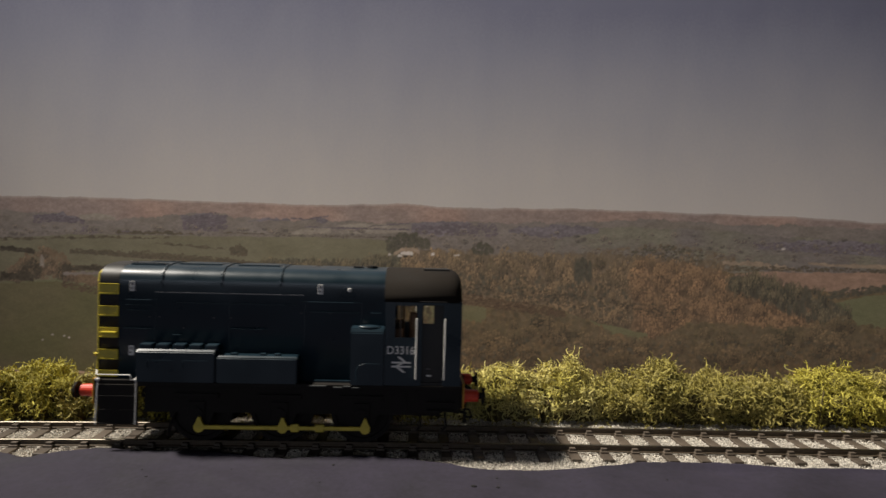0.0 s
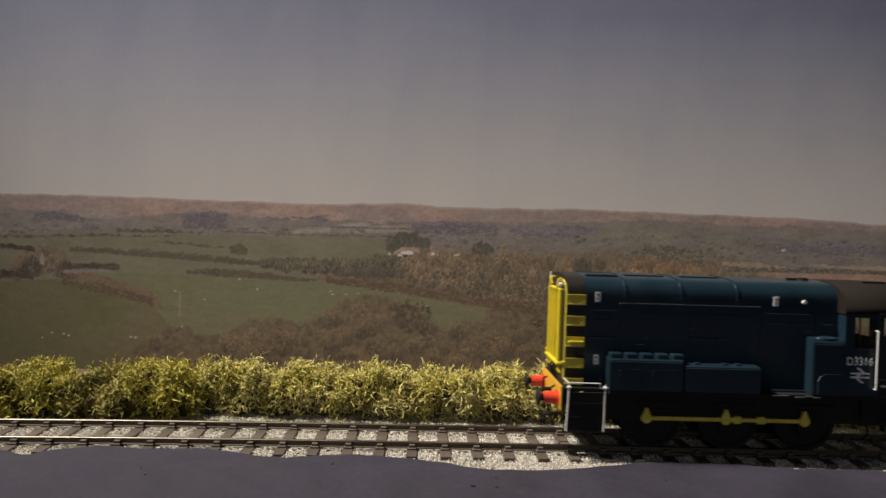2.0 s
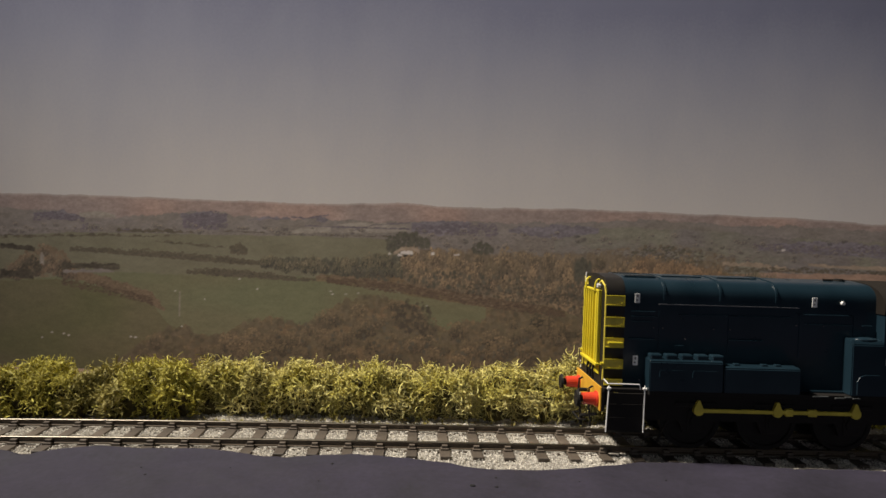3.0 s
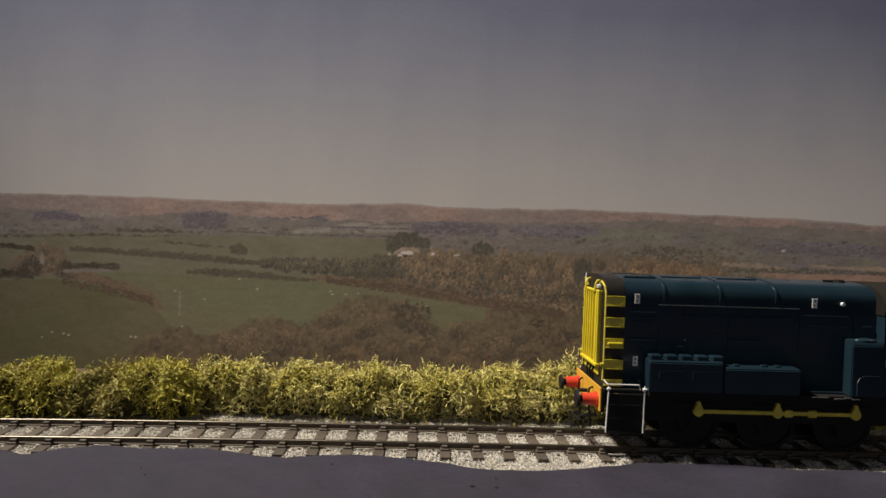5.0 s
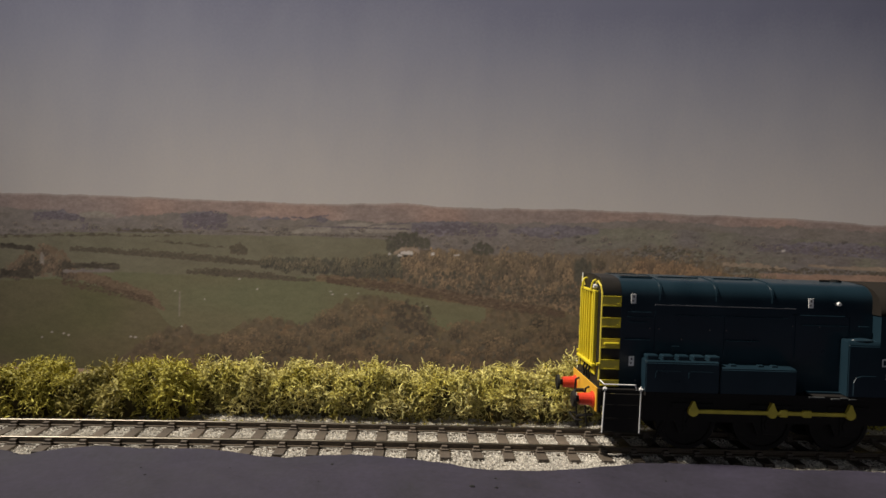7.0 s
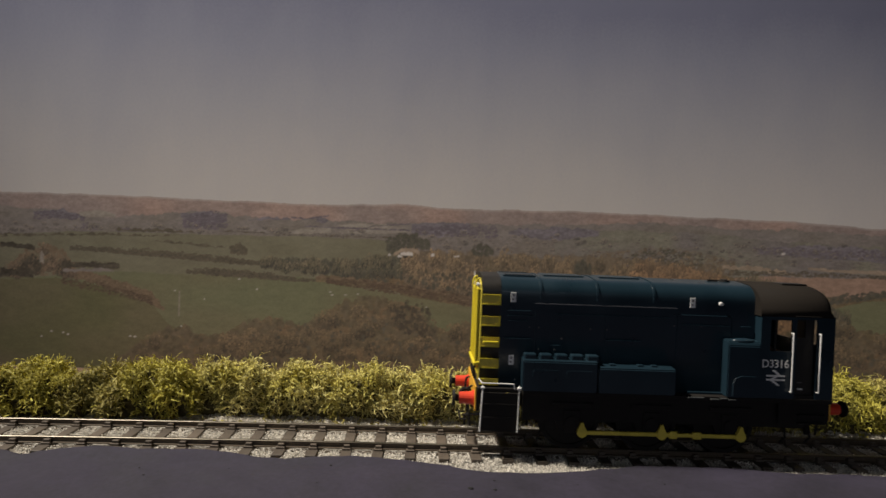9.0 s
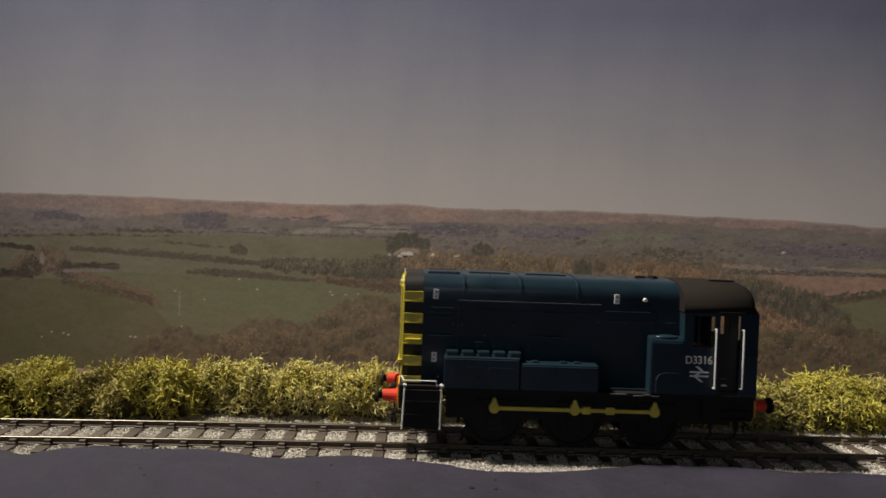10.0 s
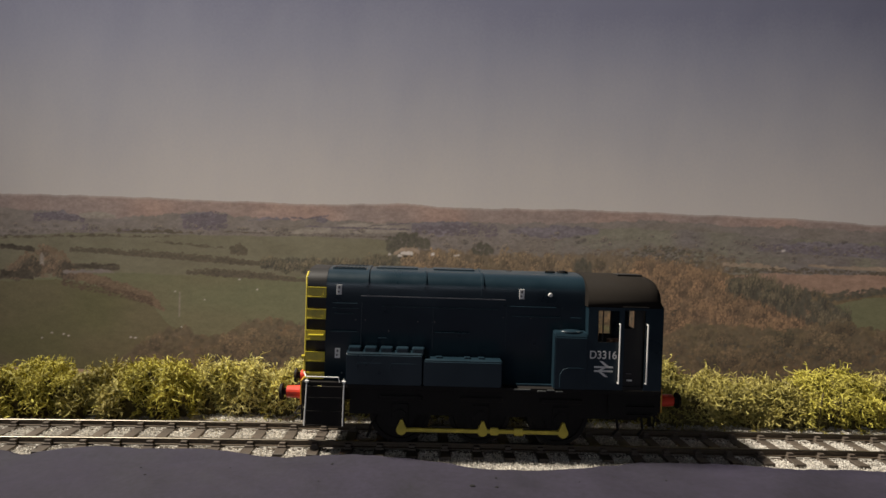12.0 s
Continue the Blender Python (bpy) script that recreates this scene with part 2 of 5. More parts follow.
CLOTH_EDGE = ((-230, -22.1), (-124, -21.1), (-112, -23.1), (-103, -20.1), (-94, -16.9), (-82, -18.1), (-66, -16.6), (-56, -18.0), (-47, -19.1),
              (-40, -18.8), (-34, -17.6), (-22, -16.5), (-8, -17.1), (3, -18.0), (14, -20.7), (28, -20.4), (38, -18.4), (46.5, -16.6),
              (59, -14.6), (75.5, -13.9), (85, -13.8), (102, -14.6), (119, -13.7), (130, -13.9), (260, -12.8))


def build_ballast():
    b = bmesh.new()
    xs, ys = np.linspace(-235, 260, 166), np.linspace(-38, 60, 50)
    grid = [[b.verts.new((x, y + track_y(x) * 0.6, ballast_z(x, y + track_y(x) * 0.6))) for y in ys] for x in xs]
    for i in range(len(xs) - 1):
        for j in range(len(ys) - 1):
            b.faces.new((grid[i][j], grid[i + 1][j], grid[i + 1][j + 1], grid[i][j + 1]))
    bed = part("ballast_bed", b, STONE_BED, None, smooth=True)
    tagged(bed, "pale grey ballast bed under the track", "ballast", kind="structure")
    rng = np.random.default_rng(11)
    n = 112000
    verts, faces = [], []
    base = np.array([(1, 0, 0), (-1, 0, 0), (0, 1, 0), (0, -1, 0), (0, 0, 1), (0, 0, -1)], float)
    tri = np.array([(0, 2, 4), (2, 1, 4), (1, 3, 4), (3, 0, 4), (2, 0, 5), (1, 2, 5), (3, 1, 5), (0, 3, 5)])
    k = 0
    px = rng.uniform(-165, 190, n)
    po = rng.uniform(-23.5, 31, n)
    for x, o in zip(px, po):
        xx, yy = on_track(x, o)
        u = (x - SLEEPER_START) / SLEEPER_PITCH
        near = abs(u - round(u)) * SLEEPER_PITCH
        if abs(o) < 15.4 and near < 1.75:
            continue
        if min(abs(o - 8.25), abs(o + 8.25)) < 1.1:
            continue
        if yy < spline(CLOTH_EDGE, xx) + 0.1:
            continue
        r = rng.uniform(0.17, 0.34)
        z = ballast_z(xx, yy) + rng.uniform(0.0, 0.6)
        q = base * rng.uniform(0.65, 1.25, (6, 1)) * r
        a, c = rng.uniform(0, TAU, 2)
        ra = np.array([(math.cos(a), -math.sin(a), 0), (math.sin(a), math.cos(a), 0), (0, 0, 1)])
        rc = np.array([(1, 0, 0), (0, math.cos(c), -math.sin(c)), (0, math.sin(c), math.cos(c))])
        verts.append((q @ ra.T @ rc.T + (xx, yy, z)) * S)
        faces.append(tri + 6 * k)
        k += 1
    me = bpy.data.meshes.new("ballast_stones")
    me.from_pydata(np.concatenate(verts).tolist(), [], np.concatenate(faces).tolist())
    me.materials.append(STONE)
    tagged(new("ballast_stones", me), "loose pale stone chippings between the sleepers", "ballast", kind="stuff")


build_ballast()


# ---------------------------------------------------------------- cloth in front of the track
def cloth_z(x, y, r):
    """Height of the cloth, r behind its edge: over the sleeper ends, then down to the table."""
    off = y - track_y(x)
    k = min(max((-14.5 - off) / 5.5, 0), 1)
    z = -1.65 - 1.75 * k * k * (3 - 2 * k) - 1.5 * min(max(-off - 20, 0) / 30, 1)
    return z + (0.9 * height_noise(x, y, 18, 2) - 1.1 * abs(height_noise(x + 0.6 * y, y, 26, 7)) + 0.18 * height_noise(x, y, 5, 3)) * min(1, r / 6)


def build_cloth():
    b = bmesh.new()
    xs = np.linspace(-380, 400, 391)
    rows = np.concatenate((np.linspace(0, 6, 13), np.linspace(7, 40, 23), np.linspace(48, 380, 24)))
    grid = []
    for x in xs:
        e = spline(CLOTH_EDGE, x) + 0.35 * height_noise(x, 0, 3.1, 4) + 0.2 * height_noise(x, 0, 1.2, 9)
        line = []
        for r in rows:
            y = e - r
            z = cloth_z(x, y, r)
            line.append(b.verts.new((x, y, z)))
        grid.append(line)
    for i in range(len(xs) - 1):
        for j in range(len(rows) - 1):
            b.faces.new((grid[i][j], grid[i + 1][j], grid[i + 1][j + 1], grid[i][j + 1]))
    ob = part("cloth", b, CLOTH, None, smooth=True)
    solid = ob.modifiers.new("thickness", "SOLIDIFY")
    solid.thickness, solid.offset = 0.45 * S, -1
    tagged(ob, "dark purple-grey cloth with a wavy edge laid along the ballast", "cloth")
    for x, y, r in ((9.5, -31.5, 0.75), (15.8, -31.0, 0.5), (-28.5, -20.5, 0.4), (-75, -31, 0.35), (16, -26, 0.3), (-78, -27, 0.25), (-30, -32, 0.22), (38, -27, 0.22), (62, -24, 0.3), (-55, -25, 0.2)):
        q = bmesh.new()
        bmesh.ops.create_icosphere(q, subdivisions=2, radius=r)
        for v in q.verts:
            v.co *= 1 + 0.3 * height_noise(v.co.x * 5 + x, v.co.y * 5, 1.5)
            v.co.z *= 0.35
        z = cloth_z(x, y, spline(CLOTH_EDGE, x) - y)
        tagged(part("crumb", q, SPOT, None, at=(x, y, z + 0.5)), "tiny dark crumb lying on the purple cloth", "crumb",
               group="crumbs on the cloth")


build_cloth()


# ---------------------------------------------------------------- printed landscape
BACK_Y = 110.0
INK = (3.0, 3.22, 3.53)


def ink(name, r, g, b, vary=0.12, grain=900.0, blotch=90.0, blotch_vary=0.14, island=0.0, other=None):
    """A printing ink: two tints that mingle, and how much it is mottled."""
    one = np.array(rgb(r, g, b, INK))
    two = one if other is None else np.array(rgb(*other, INK))
    return one, two, vary, 1000.0 / blotch, island


def sky_material():
    m = bpy.data.materials.new("print_sky")
    m.use_nodes = True
    nt, nodes = m.node_tree, m.node_tree.nodes
    out = nodes["Principled BSDF"]
    out.inputs["Roughness"].default_value = 0.7
    co = nodes.new("ShaderNodeTexCoord")
    sep = nodes.new("ShaderNodeSeparateXYZ")
    nt.links.new(co.outputs["Object"], sep.inputs[0])
    streak = nodes.new("ShaderNodeMapping")
    streak.inputs["Scale"].default_value = (34, 1, 16)
    nt.links.new(co.outputs["Object"], streak.inputs["Vector"])
    n1 = nodes.new("ShaderNodeTexNoise")
    n1.inputs["Scale"].default_value, n1.inputs["Detail"].default_value = 1.0, 5
    nt.links.new(streak.outputs[0], n1.inputs["Vector"])
    n2 = nodes.new("ShaderNodeTexNoise")
    n2.inputs["Scale"].default_value, n2.inputs["Detail"].default_value = 700, 3
    nt.links.new(co.outputs["Object"], n2.inputs["Vector"])
    mix = nodes.new("ShaderNodeMath")
    mix.operation = "MULTIPLY_ADD"
    mix.inputs[1].default_value, mix.inputs[2].default_value = 0.030, -0.015
    nt.links.new(n1.outputs["Fac"], mix.inputs[0])
    fine = nodes.new("ShaderNodeMath")
    fine.operation = "MULTIPLY_ADD"
    fine.inputs[1].default_value = 0.014
    nt.links.new(n2.outputs["Fac"], fine.inputs[0])
    nt.links.new(mix.outputs[0], fine.inputs[2])
    add = nodes.new("ShaderNodeMath")
    nt.links.new(sep.outputs["Z"], add.inputs[0])
    nt.links.new(fine.outputs[0], add.inputs[1])
    reach = nodes.new("ShaderNodeMapRange")
    reach.inputs["From Min"].default_value, reach.inputs["From Max"].default_value = 0.068, 0.180
    nt.links.new(add.outputs[0], reach.inputs["Value"])
    ramp = nodes.new("ShaderNodeValToRGB")
    ramp.color_ramp.elements[0].color = (*rgb(140, 131, 123, INK), 1)
    ramp.color_ramp.elements[1].color = (*rgb(88, 86, 97, INK), 1)
    for at, c in ((0.25, (132, 124, 119)), (0.55, (117, 112, 113)), (0.8, (102, 99, 106))):
        e = ramp.color_ramp.elements.new(at)
        e.color = (*rgb(*c, INK), 1)
    nt.links.new(reach.outputs[0], ramp.inputs[0])
    nt.links.new(ramp.outputs[0], out.inputs["Base Color"])
    relief = nodes.new("ShaderNodeBump")
    relief.inputs["Strength"].default_value, relief.inputs["Distance"].default_value = 0.25, 0.0006
    nt.links.new(n1.outputs["Fac"], relief.inputs["Height"])
    nt.links.new(relief.outputs[0], out.inputs["Normal"])
    return m


def print_material():
    m = bpy.data.materials.new("printed_paper")
    m.use_nodes = True
    nt, nodes = m.node_tree, m.node_tree.nodes
    out = nodes["Principled BSDF"]
    out.inputs["Roughness"].default_value = 0.72
    ink_colour = nodes.new("ShaderNodeAttribute")
    ink_colour.attribute_name = "ink"
    co = nodes.new("ShaderNodeTexCoord")
    n = nodes.new("ShaderNodeTexNoise")
    n.inputs["Scale"].default_value, n.inputs["Detail"].default_value = 2400, 3
    nt.links.new(co.outputs["Object"], n.inputs["Vector"])
    k = nodes.new("ShaderNodeMath")
    k.operation = "MULTIPLY_ADD"
    k.inputs[1].default_value, k.inputs[2].default_value = 0.3, 0.85
    nt.links.new(n.outputs["Fac"], k.inputs[0])
    scale = nodes.new("ShaderNodeVectorMath")
    scale.operation = "SCALE"
    nt.links.new(ink_colour.outputs["Color"], scale.inputs[0])
    nt.links.new(k.outputs[0], scale.inputs["Scale"])
    nt.links.new(scale.outputs[0], out.inputs["Base Color"])
    return m


class Print:
    """The landscape on the poster: soft-edged inks laid over one another on a fine sheet of points."""
    STEP = 0.37

    def __init__(self, ridge):
        self.sheet = part("backdrop", box(-236, 236, 0, 2.0, -9, 330), sky_material(), None, at=(0, BACK_Y, 0))
        tagged(self.sheet, "printed paper backdrop of moorland, fields and autumn woods under a grey sky", "backdrop",
               kind="structure")
        self.rng = np.random.default_rng(3)
        self.xs = np.arange(-236, 236.01, self.STEP)
        self.low = -8.8
        wob = self.wave(self.xs, 9.0, 1.0) * 0.35 + self.wave(self.xs, 1.6, 2.0) * 0.15
        self.ridge = np.interp(self.xs, *zip(*ridge)) + wob
        self.rows = int((self.ridge.max() - self.low) / self.STEP)
        v = np.linspace(0, 1, self.rows)[:, None]
        self.z = self.low + v * (self.ridge - self.low)[None, :]
        self.x = np.broadcast_to(self.xs[None, :], self.z.shape)
        self.colour = np.zeros((*self.z.shape, 3))

    def wave(self, x, length, seed):
        """Smooth noise along a line, -1 to 1."""
        g = np.random.default_rng(int(abs(seed) * 97) % 100003 + int(length * 10))
        lattice = g.uniform(-1, 1, 2000)
        u = (np.asarray(x) + 400.0) / length
        i = np.floor(u).astype(int) % 1990
        f = u - np.floor(u)
        f = f * f * (3 - 2 * f)
        return lattice[i] * (1 - f) + lattice[i + 1] * f

    def cloud(self, across, up, seed):
        """Smooth noise over the sheet, -1 to 1."""
        g = np.random.default_rng(seed)
        lattice = g.uniform(-1, 1, (int(140 / up) + 4, int(500 / across) + 4))
        u, v = (self.x + 240.0) / across, (self.z + 10.0) / up
        i, j = np.floor(u).astype(int), np.floor(v).astype(int)
        f, h = u - i, v - j
        f, h = f * f * (3 - 2 * f), h * h * (3 - 2 * h)
        return ((lattice[j, i] * (1 - f) + lattice[j, i + 1] * f) * (1 - h)
                + (lattice[j + 1, i] * (1 - f) + lattice[j + 1, i + 1] * f) * h)

    def tint(self, material, seed):
        one, two, vary, blotch, _ = material
        mix = np.clip(0.5 + self.cloud(blotch, blotch * 0.5, seed) * 0.9, 0, 1)[..., None]
        k = 1 + vary * (0.9 * self.cloud(1.1, 0.7, seed + 1) + 0.8 * self.cloud(3.4, 1.3, seed + 2) + 0.6 * self.cloud(9.0, 2.4, seed + 3))
        return (one * (1 - mix) + two * mix) * k[..., None]

    def strip(self, name, top, bottom, material, rough=0.5, seed=1.0, wave=4.0, soft=0.5):
        """A printed area between two edges [(x, z)], with ragged, soft borders."""
        x0, x1 = max(top[0][0], bottom[0][0]), min(top[-1][0], bottom[-1][0])
        cols = np.nonzero((self.xs >= x0 - 1) & (self.xs <= x1 + 1))[0]
        if len(cols) == 0:
            return
        c = slice(cols[0], cols[-1] + 1)
        xs = self.xs[c]
        t = np.interp(xs, *zip(*top)) + rough * (self.wave(xs, wave, seed) + 0.5 * self.wave(xs, 1.0, seed + 5))
        u = np.interp(xs, *zip(*bottom)) + 0.6 * rough * self.wave(xs, wave, seed + 9)
        z = self.z[:, c]
        a = np.clip((t - z) / soft + 0.5, 0, 1) * np.clip((z - u) / soft + 0.5, 0, 1)
        a = a * np.clip((xs - x0) / 0.8 + 0.5, 0, 1) * np.clip((x1 - xs) / 0.8 + 0.5, 0, 1)
        paint = self.tint(material, int(abs(seed) * 13) + len(cols))[:, c]
        self.colour[:, c] += (paint - self.colour[:, c]) * a[..., None]

    def dab(self, x, z, rx, rz, colour, strength):
        """One soft spot of ink."""
        col = (x - self.xs[0]) / self.STEP
        i0, i1 = max(int(col - rx / self.STEP - 1), 0), min(int(col + rx / self.STEP + 2), len(self.xs))
        if i1 <= i0:
            return
        mid = self.ridge[min(max(int(col), 0), len(self.xs) - 1)]
        pitch = (mid - self.low) / (self.rows - 1)
        row = (z - self.low) / pitch
        j0, j1 = max(int(row - rz / pitch - 1), 0), min(int(row + rz / pitch + 2), self.rows)
        if j1 <= j0:
            return
        dx, dz = (self.x[j0:j1, i0:i1] - x) / rx, (self.z[j0:j1, i0:i1] - z) / rz
        a = np.clip(1.25 - (dx * dx + dz * dz), 0, 1) * strength
        patch = self.colour[j0:j1, i0:i1]
        patch += (colour - patch) * a[..., None]

    def tufts(self, name, top, bottom, material, count, size, tall=1.0):
        """Distant undergrowth: many small soft spots between two edges."""
        rng = self.rng
        one, two, vary, _, island = material
        x0, x1 = max(top[0][0], bottom[0][0]), min(top[-1][0], bottom[-1][0])
        spots = []
        for _ in range(int(count * 1.5)):
            x = rng.uniform(x0, x1)
            t, u = spline(top, x), spline(bottom, x)
            t += 0.7 * float(self.wave(x, 3.0, count))
            if t - u > 0.1:
                spots.append((rng.uniform(u, t), x))
        spots.sort(reverse=True)
        for z, x in spots:
            q = size * rng.uniform(0.5, 1.2)
            w = rng.uniform()
            k = 1 + rng.uniform(-1, 1) * (0.12 + island)
            self.dab(x, z, q, q * tall, (one * (1 - w) + two * w) * k, rng.uniform(0.45, 0.95))

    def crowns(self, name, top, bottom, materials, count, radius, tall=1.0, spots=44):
        """Trees: ragged crowns of many spots, three tints lit to shaded, farther ones first."""
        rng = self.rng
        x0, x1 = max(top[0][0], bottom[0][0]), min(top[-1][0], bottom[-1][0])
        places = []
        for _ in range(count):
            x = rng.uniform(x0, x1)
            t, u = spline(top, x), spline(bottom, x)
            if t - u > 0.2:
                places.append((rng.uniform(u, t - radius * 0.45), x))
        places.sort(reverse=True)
        # light and shade painted into the ink: pale tops and left sides, dark undersides
        mid, pale, shade_tint = (m[0] for m in materials)
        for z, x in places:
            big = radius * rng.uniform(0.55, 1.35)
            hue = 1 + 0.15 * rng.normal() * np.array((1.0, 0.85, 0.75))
            # dark dab standing for the crown's shaded underside
            self.dab(x + 0.15 * big, z - 0.3 * big * tall, big * 0.8, big * 0.75 * tall, shade_tint * hue, 0.5)
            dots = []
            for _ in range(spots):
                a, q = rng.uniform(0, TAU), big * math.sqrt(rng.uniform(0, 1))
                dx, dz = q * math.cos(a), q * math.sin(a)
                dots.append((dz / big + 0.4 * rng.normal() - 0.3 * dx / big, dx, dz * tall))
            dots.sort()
            for lit_side, dx, dz in dots:
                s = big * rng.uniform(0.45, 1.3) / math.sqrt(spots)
                w = min(abs(lit_side), 1.0)
                c = (mid * (1 - w) + (pale if lit_side > 0 else shade_tint) * w) * hue * rng.uniform(0.86, 1.14)
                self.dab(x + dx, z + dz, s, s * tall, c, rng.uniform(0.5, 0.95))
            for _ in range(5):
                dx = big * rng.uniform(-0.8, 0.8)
                c = (pale if rng.uniform() < 0.6 else shade_tint) * hue
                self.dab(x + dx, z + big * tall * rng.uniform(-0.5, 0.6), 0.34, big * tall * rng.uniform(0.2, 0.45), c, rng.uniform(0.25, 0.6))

    def haze_edge(self, colour):
        """The far skyline fades into the printed sky."""
        gap = (self.ridge[None, :] - self.z) / 1.6
        a = np.clip(0.75 - gap, 0, 1) * (0.8 + 0.2 * self.cloud(14.0, 6.0, 77))
        self.colour += (np.array(colour) - self.colour) * a[..., None]

    def finish(self):
        """The inked sheet, a hair in front of the paper."""
        n, m = self.rows, len(self.xs)
        co = np.stack((self.x, np.full_like(self.z, -0.15), self.z), -1).reshape(-1, 3) * S
        i = np.arange(n * m).reshape(n, m)
        quads = np.stack((i[:-1, :-1], i[:-1, 1:], i[1:, 1:], i[1:, :-1]), -1).reshape(-1, 4)
        me = bpy.data.meshes.new("printed_landscape")
        me.from_pydata(co.tolist(), [], quads.tolist())
        inked = me.attributes.new("ink", "FLOAT_COLOR", "POINT")
        flat = np.ones((n * m, 4))
        flat[:, :3] = np.clip(self.colour.reshape(-1, 3), 0.0, 0.9)
        inked.data.foreach_set("color", flat.ravel())
        me.materials.append(print_material())
        ob = new("printed_landscape", me)
        ob.parent = self.sheet


def build_print():
    ridge = [(-253.3, 73.8), (-212.7, 74.3), (-158.7, 74.8), (-104.5, 74.1), (-61.2, 74.0), (-23.4, 75.5), (9.1, 74.4), (68.5, 75.5), (111.9, 74.8), (166.0, 74.2), (211.5, 72.4), (252.7, 71.6)]
    pr = Print(ridge)
    moor = ink("moor", 113, 92, 82, 0.13, blotch=50, other=(103, 88, 81))
    slope = ink("slope", 90, 81, 75, 0.13, blotch=60, blotch_vary=0.2, other=(87, 78, 70))
    scar = ink("scar", 82, 74, 75, 0.2)
    pale = ink("pale_field", 104, 94, 84, 0.14)
    green = ink("far_green", 85, 79, 63, 0.07, other=(81, 75, 59))
    bright = ink("green_field", 78, 76, 55, 0.07, blotch=40, other=(80, 75, 55))
    olive = ink("olive_field", 75, 68, 49, 0.08, blotch=40, other=(70, 66, 44))
    hedge = ink("hedgerow", 64, 56, 45, 0.25, island=0.1)
    wedge = ink("bracken", 82, 67, 52, 0.25, island=0.12)
    dark = ink("dark_wood", 60, 55, 46, 0.3, island=0.14)
    haze = ink("haze_wood", 84, 75, 68, 0.2, island=0.08)
    # a tree colour with its lit and its shaded copy as inks
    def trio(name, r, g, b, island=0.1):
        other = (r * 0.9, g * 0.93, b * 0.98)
        return (ink(name, r, g, b, 0.16, island=island, other=other), ink(name + "_lit", r * 1.2, g * 1.18, b * 1.12, 0.16, island=island),
                ink(name + "_shade", r * 0.64, g * 0.65, b * 0.67, 0.16, island=island))

    larch = ink("larch_wood", 80, 68, 55, 0.3, island=0.17, other=(80, 68, 54))
    rust = ink("rust_wood", 86, 69, 53, 0.3, island=0.15, other=(82, 67, 52))
    bush = ink("bush", 74, 63, 49, 0.35, island=0.17, other=(67, 59, 45))
    brown = ink("brown_ground", 84, 68, 50, 0.2, other=(76, 66, 48))
    plough = ink("ploughed", 108, 86, 72, 0.12)
    straw = ink("straw", 108, 92, 77, 0.16)
    white = ink("white_wall", 138, 128, 120, 0.1)
    hollow = ink("hollow", 53, 46, 37, 0.3, island=0.1)
    russet = ink("russet_dark_band", 64, 51, 40, 0.3, island=0.12)
    plum = ink("plum_wood", 73, 64, 66, 0.25, island=0.1)
    grey_green = ink("grey_slope", 88, 82, 70, 0.14, blotch=70, other=(84, 76, 71))

    pr.strip("moor", [(x, z + 3) for x, z in ridge],
             [(-253.0, 51.7), (-0.1, 57.3), (253.5, 54.9)], moor, 0.25, 1, 9)
    pr.strip("far_slope", [(-253.2, 67.3), (-212.6, 67.6), (-185.5, 66.3), (-169.2, 63.1), (-144.9, 65.8), (-123.3, 68.1), (-104.4, 67.9), (-85.4, 65.6), (-61.1, 67.2), (-39.4, 66.3), (-17.7, 66.5), (3.9, 68.3), (31.0, 67.3), (58.0, 69.0), (85.0, 70.7), (112.0, 70.8), (139.1, 70.0), (166.2, 70.4), (211.7, 69.2), (252.8, 68.4)],
             [(-252.9, 43.5), (0.3, 46.5), (253.9, 46.7)], slope, 0.8, 2, 5)
    pr.strip("valley_ground", [(-252.9, 46.2), (0.1, 51.9), (253.7, 52.2)], [(-251.7, -35.5), (2.7, -27.1), (257.3, -18.6)], brown, 0.4, 21)
    pr.strip("far_slope", [(52.7, 63.9), (85.1, 67.2), (125.7, 66.9), (166.4, 64.4), (211.9, 63.8), (253.1, 63.0)], [(53.4, 45.5), (140.2, 45.7), (254.1, 44.0)], grey_green, 0.6, 3)
    for a, c in (([(-126.0, 66.9), (-115.2, 68.1), (-103.8, 67.7)], [(-126.0, 65.1), (-115.0, 61.1), (-103.7, 64.2)]),
                 ([(-196.3, 65.7), (-182.8, 67.0), (-172.0, 64.1)], [(-196.3, 64.1), (-182.7, 62.4), (-171.9, 63.3)]),
                 ([(-15.6, 66.3), (-1.5, 67.5), (12.6, 67.5)], [(-15.4, 61.7), (-1.3, 60.0), (12.7, 62.6)]),
                 ([(31.0, 65.4), (52.6, 67.2), (74.3, 66.8)], [(31.1, 63.2), (52.9, 60.7), (74.4, 64.1)]),
                 ([(150.3, 60.7), (180.0, 63.8), (220.7, 61.9)], [(150.5, 58.0), (180.3, 57.3), (221.0, 56.0)]),
                 ([(-93.5, 65.3), (-82.7, 67.3), (-72.9, 66.3)], [(-93.5, 64.8), (-82.7, 65.9), (-72.9, 65.5)]),
                 ([(-61.1, 67.2), (-57.0, 68.1), (-55.1, 67.1)], [(-61.0, 65.6), (-56.9, 64.9), (-55.1, 66.0)])):
        pr.strip("dark_scar", a, c, scar, 0.7, 4, 2)
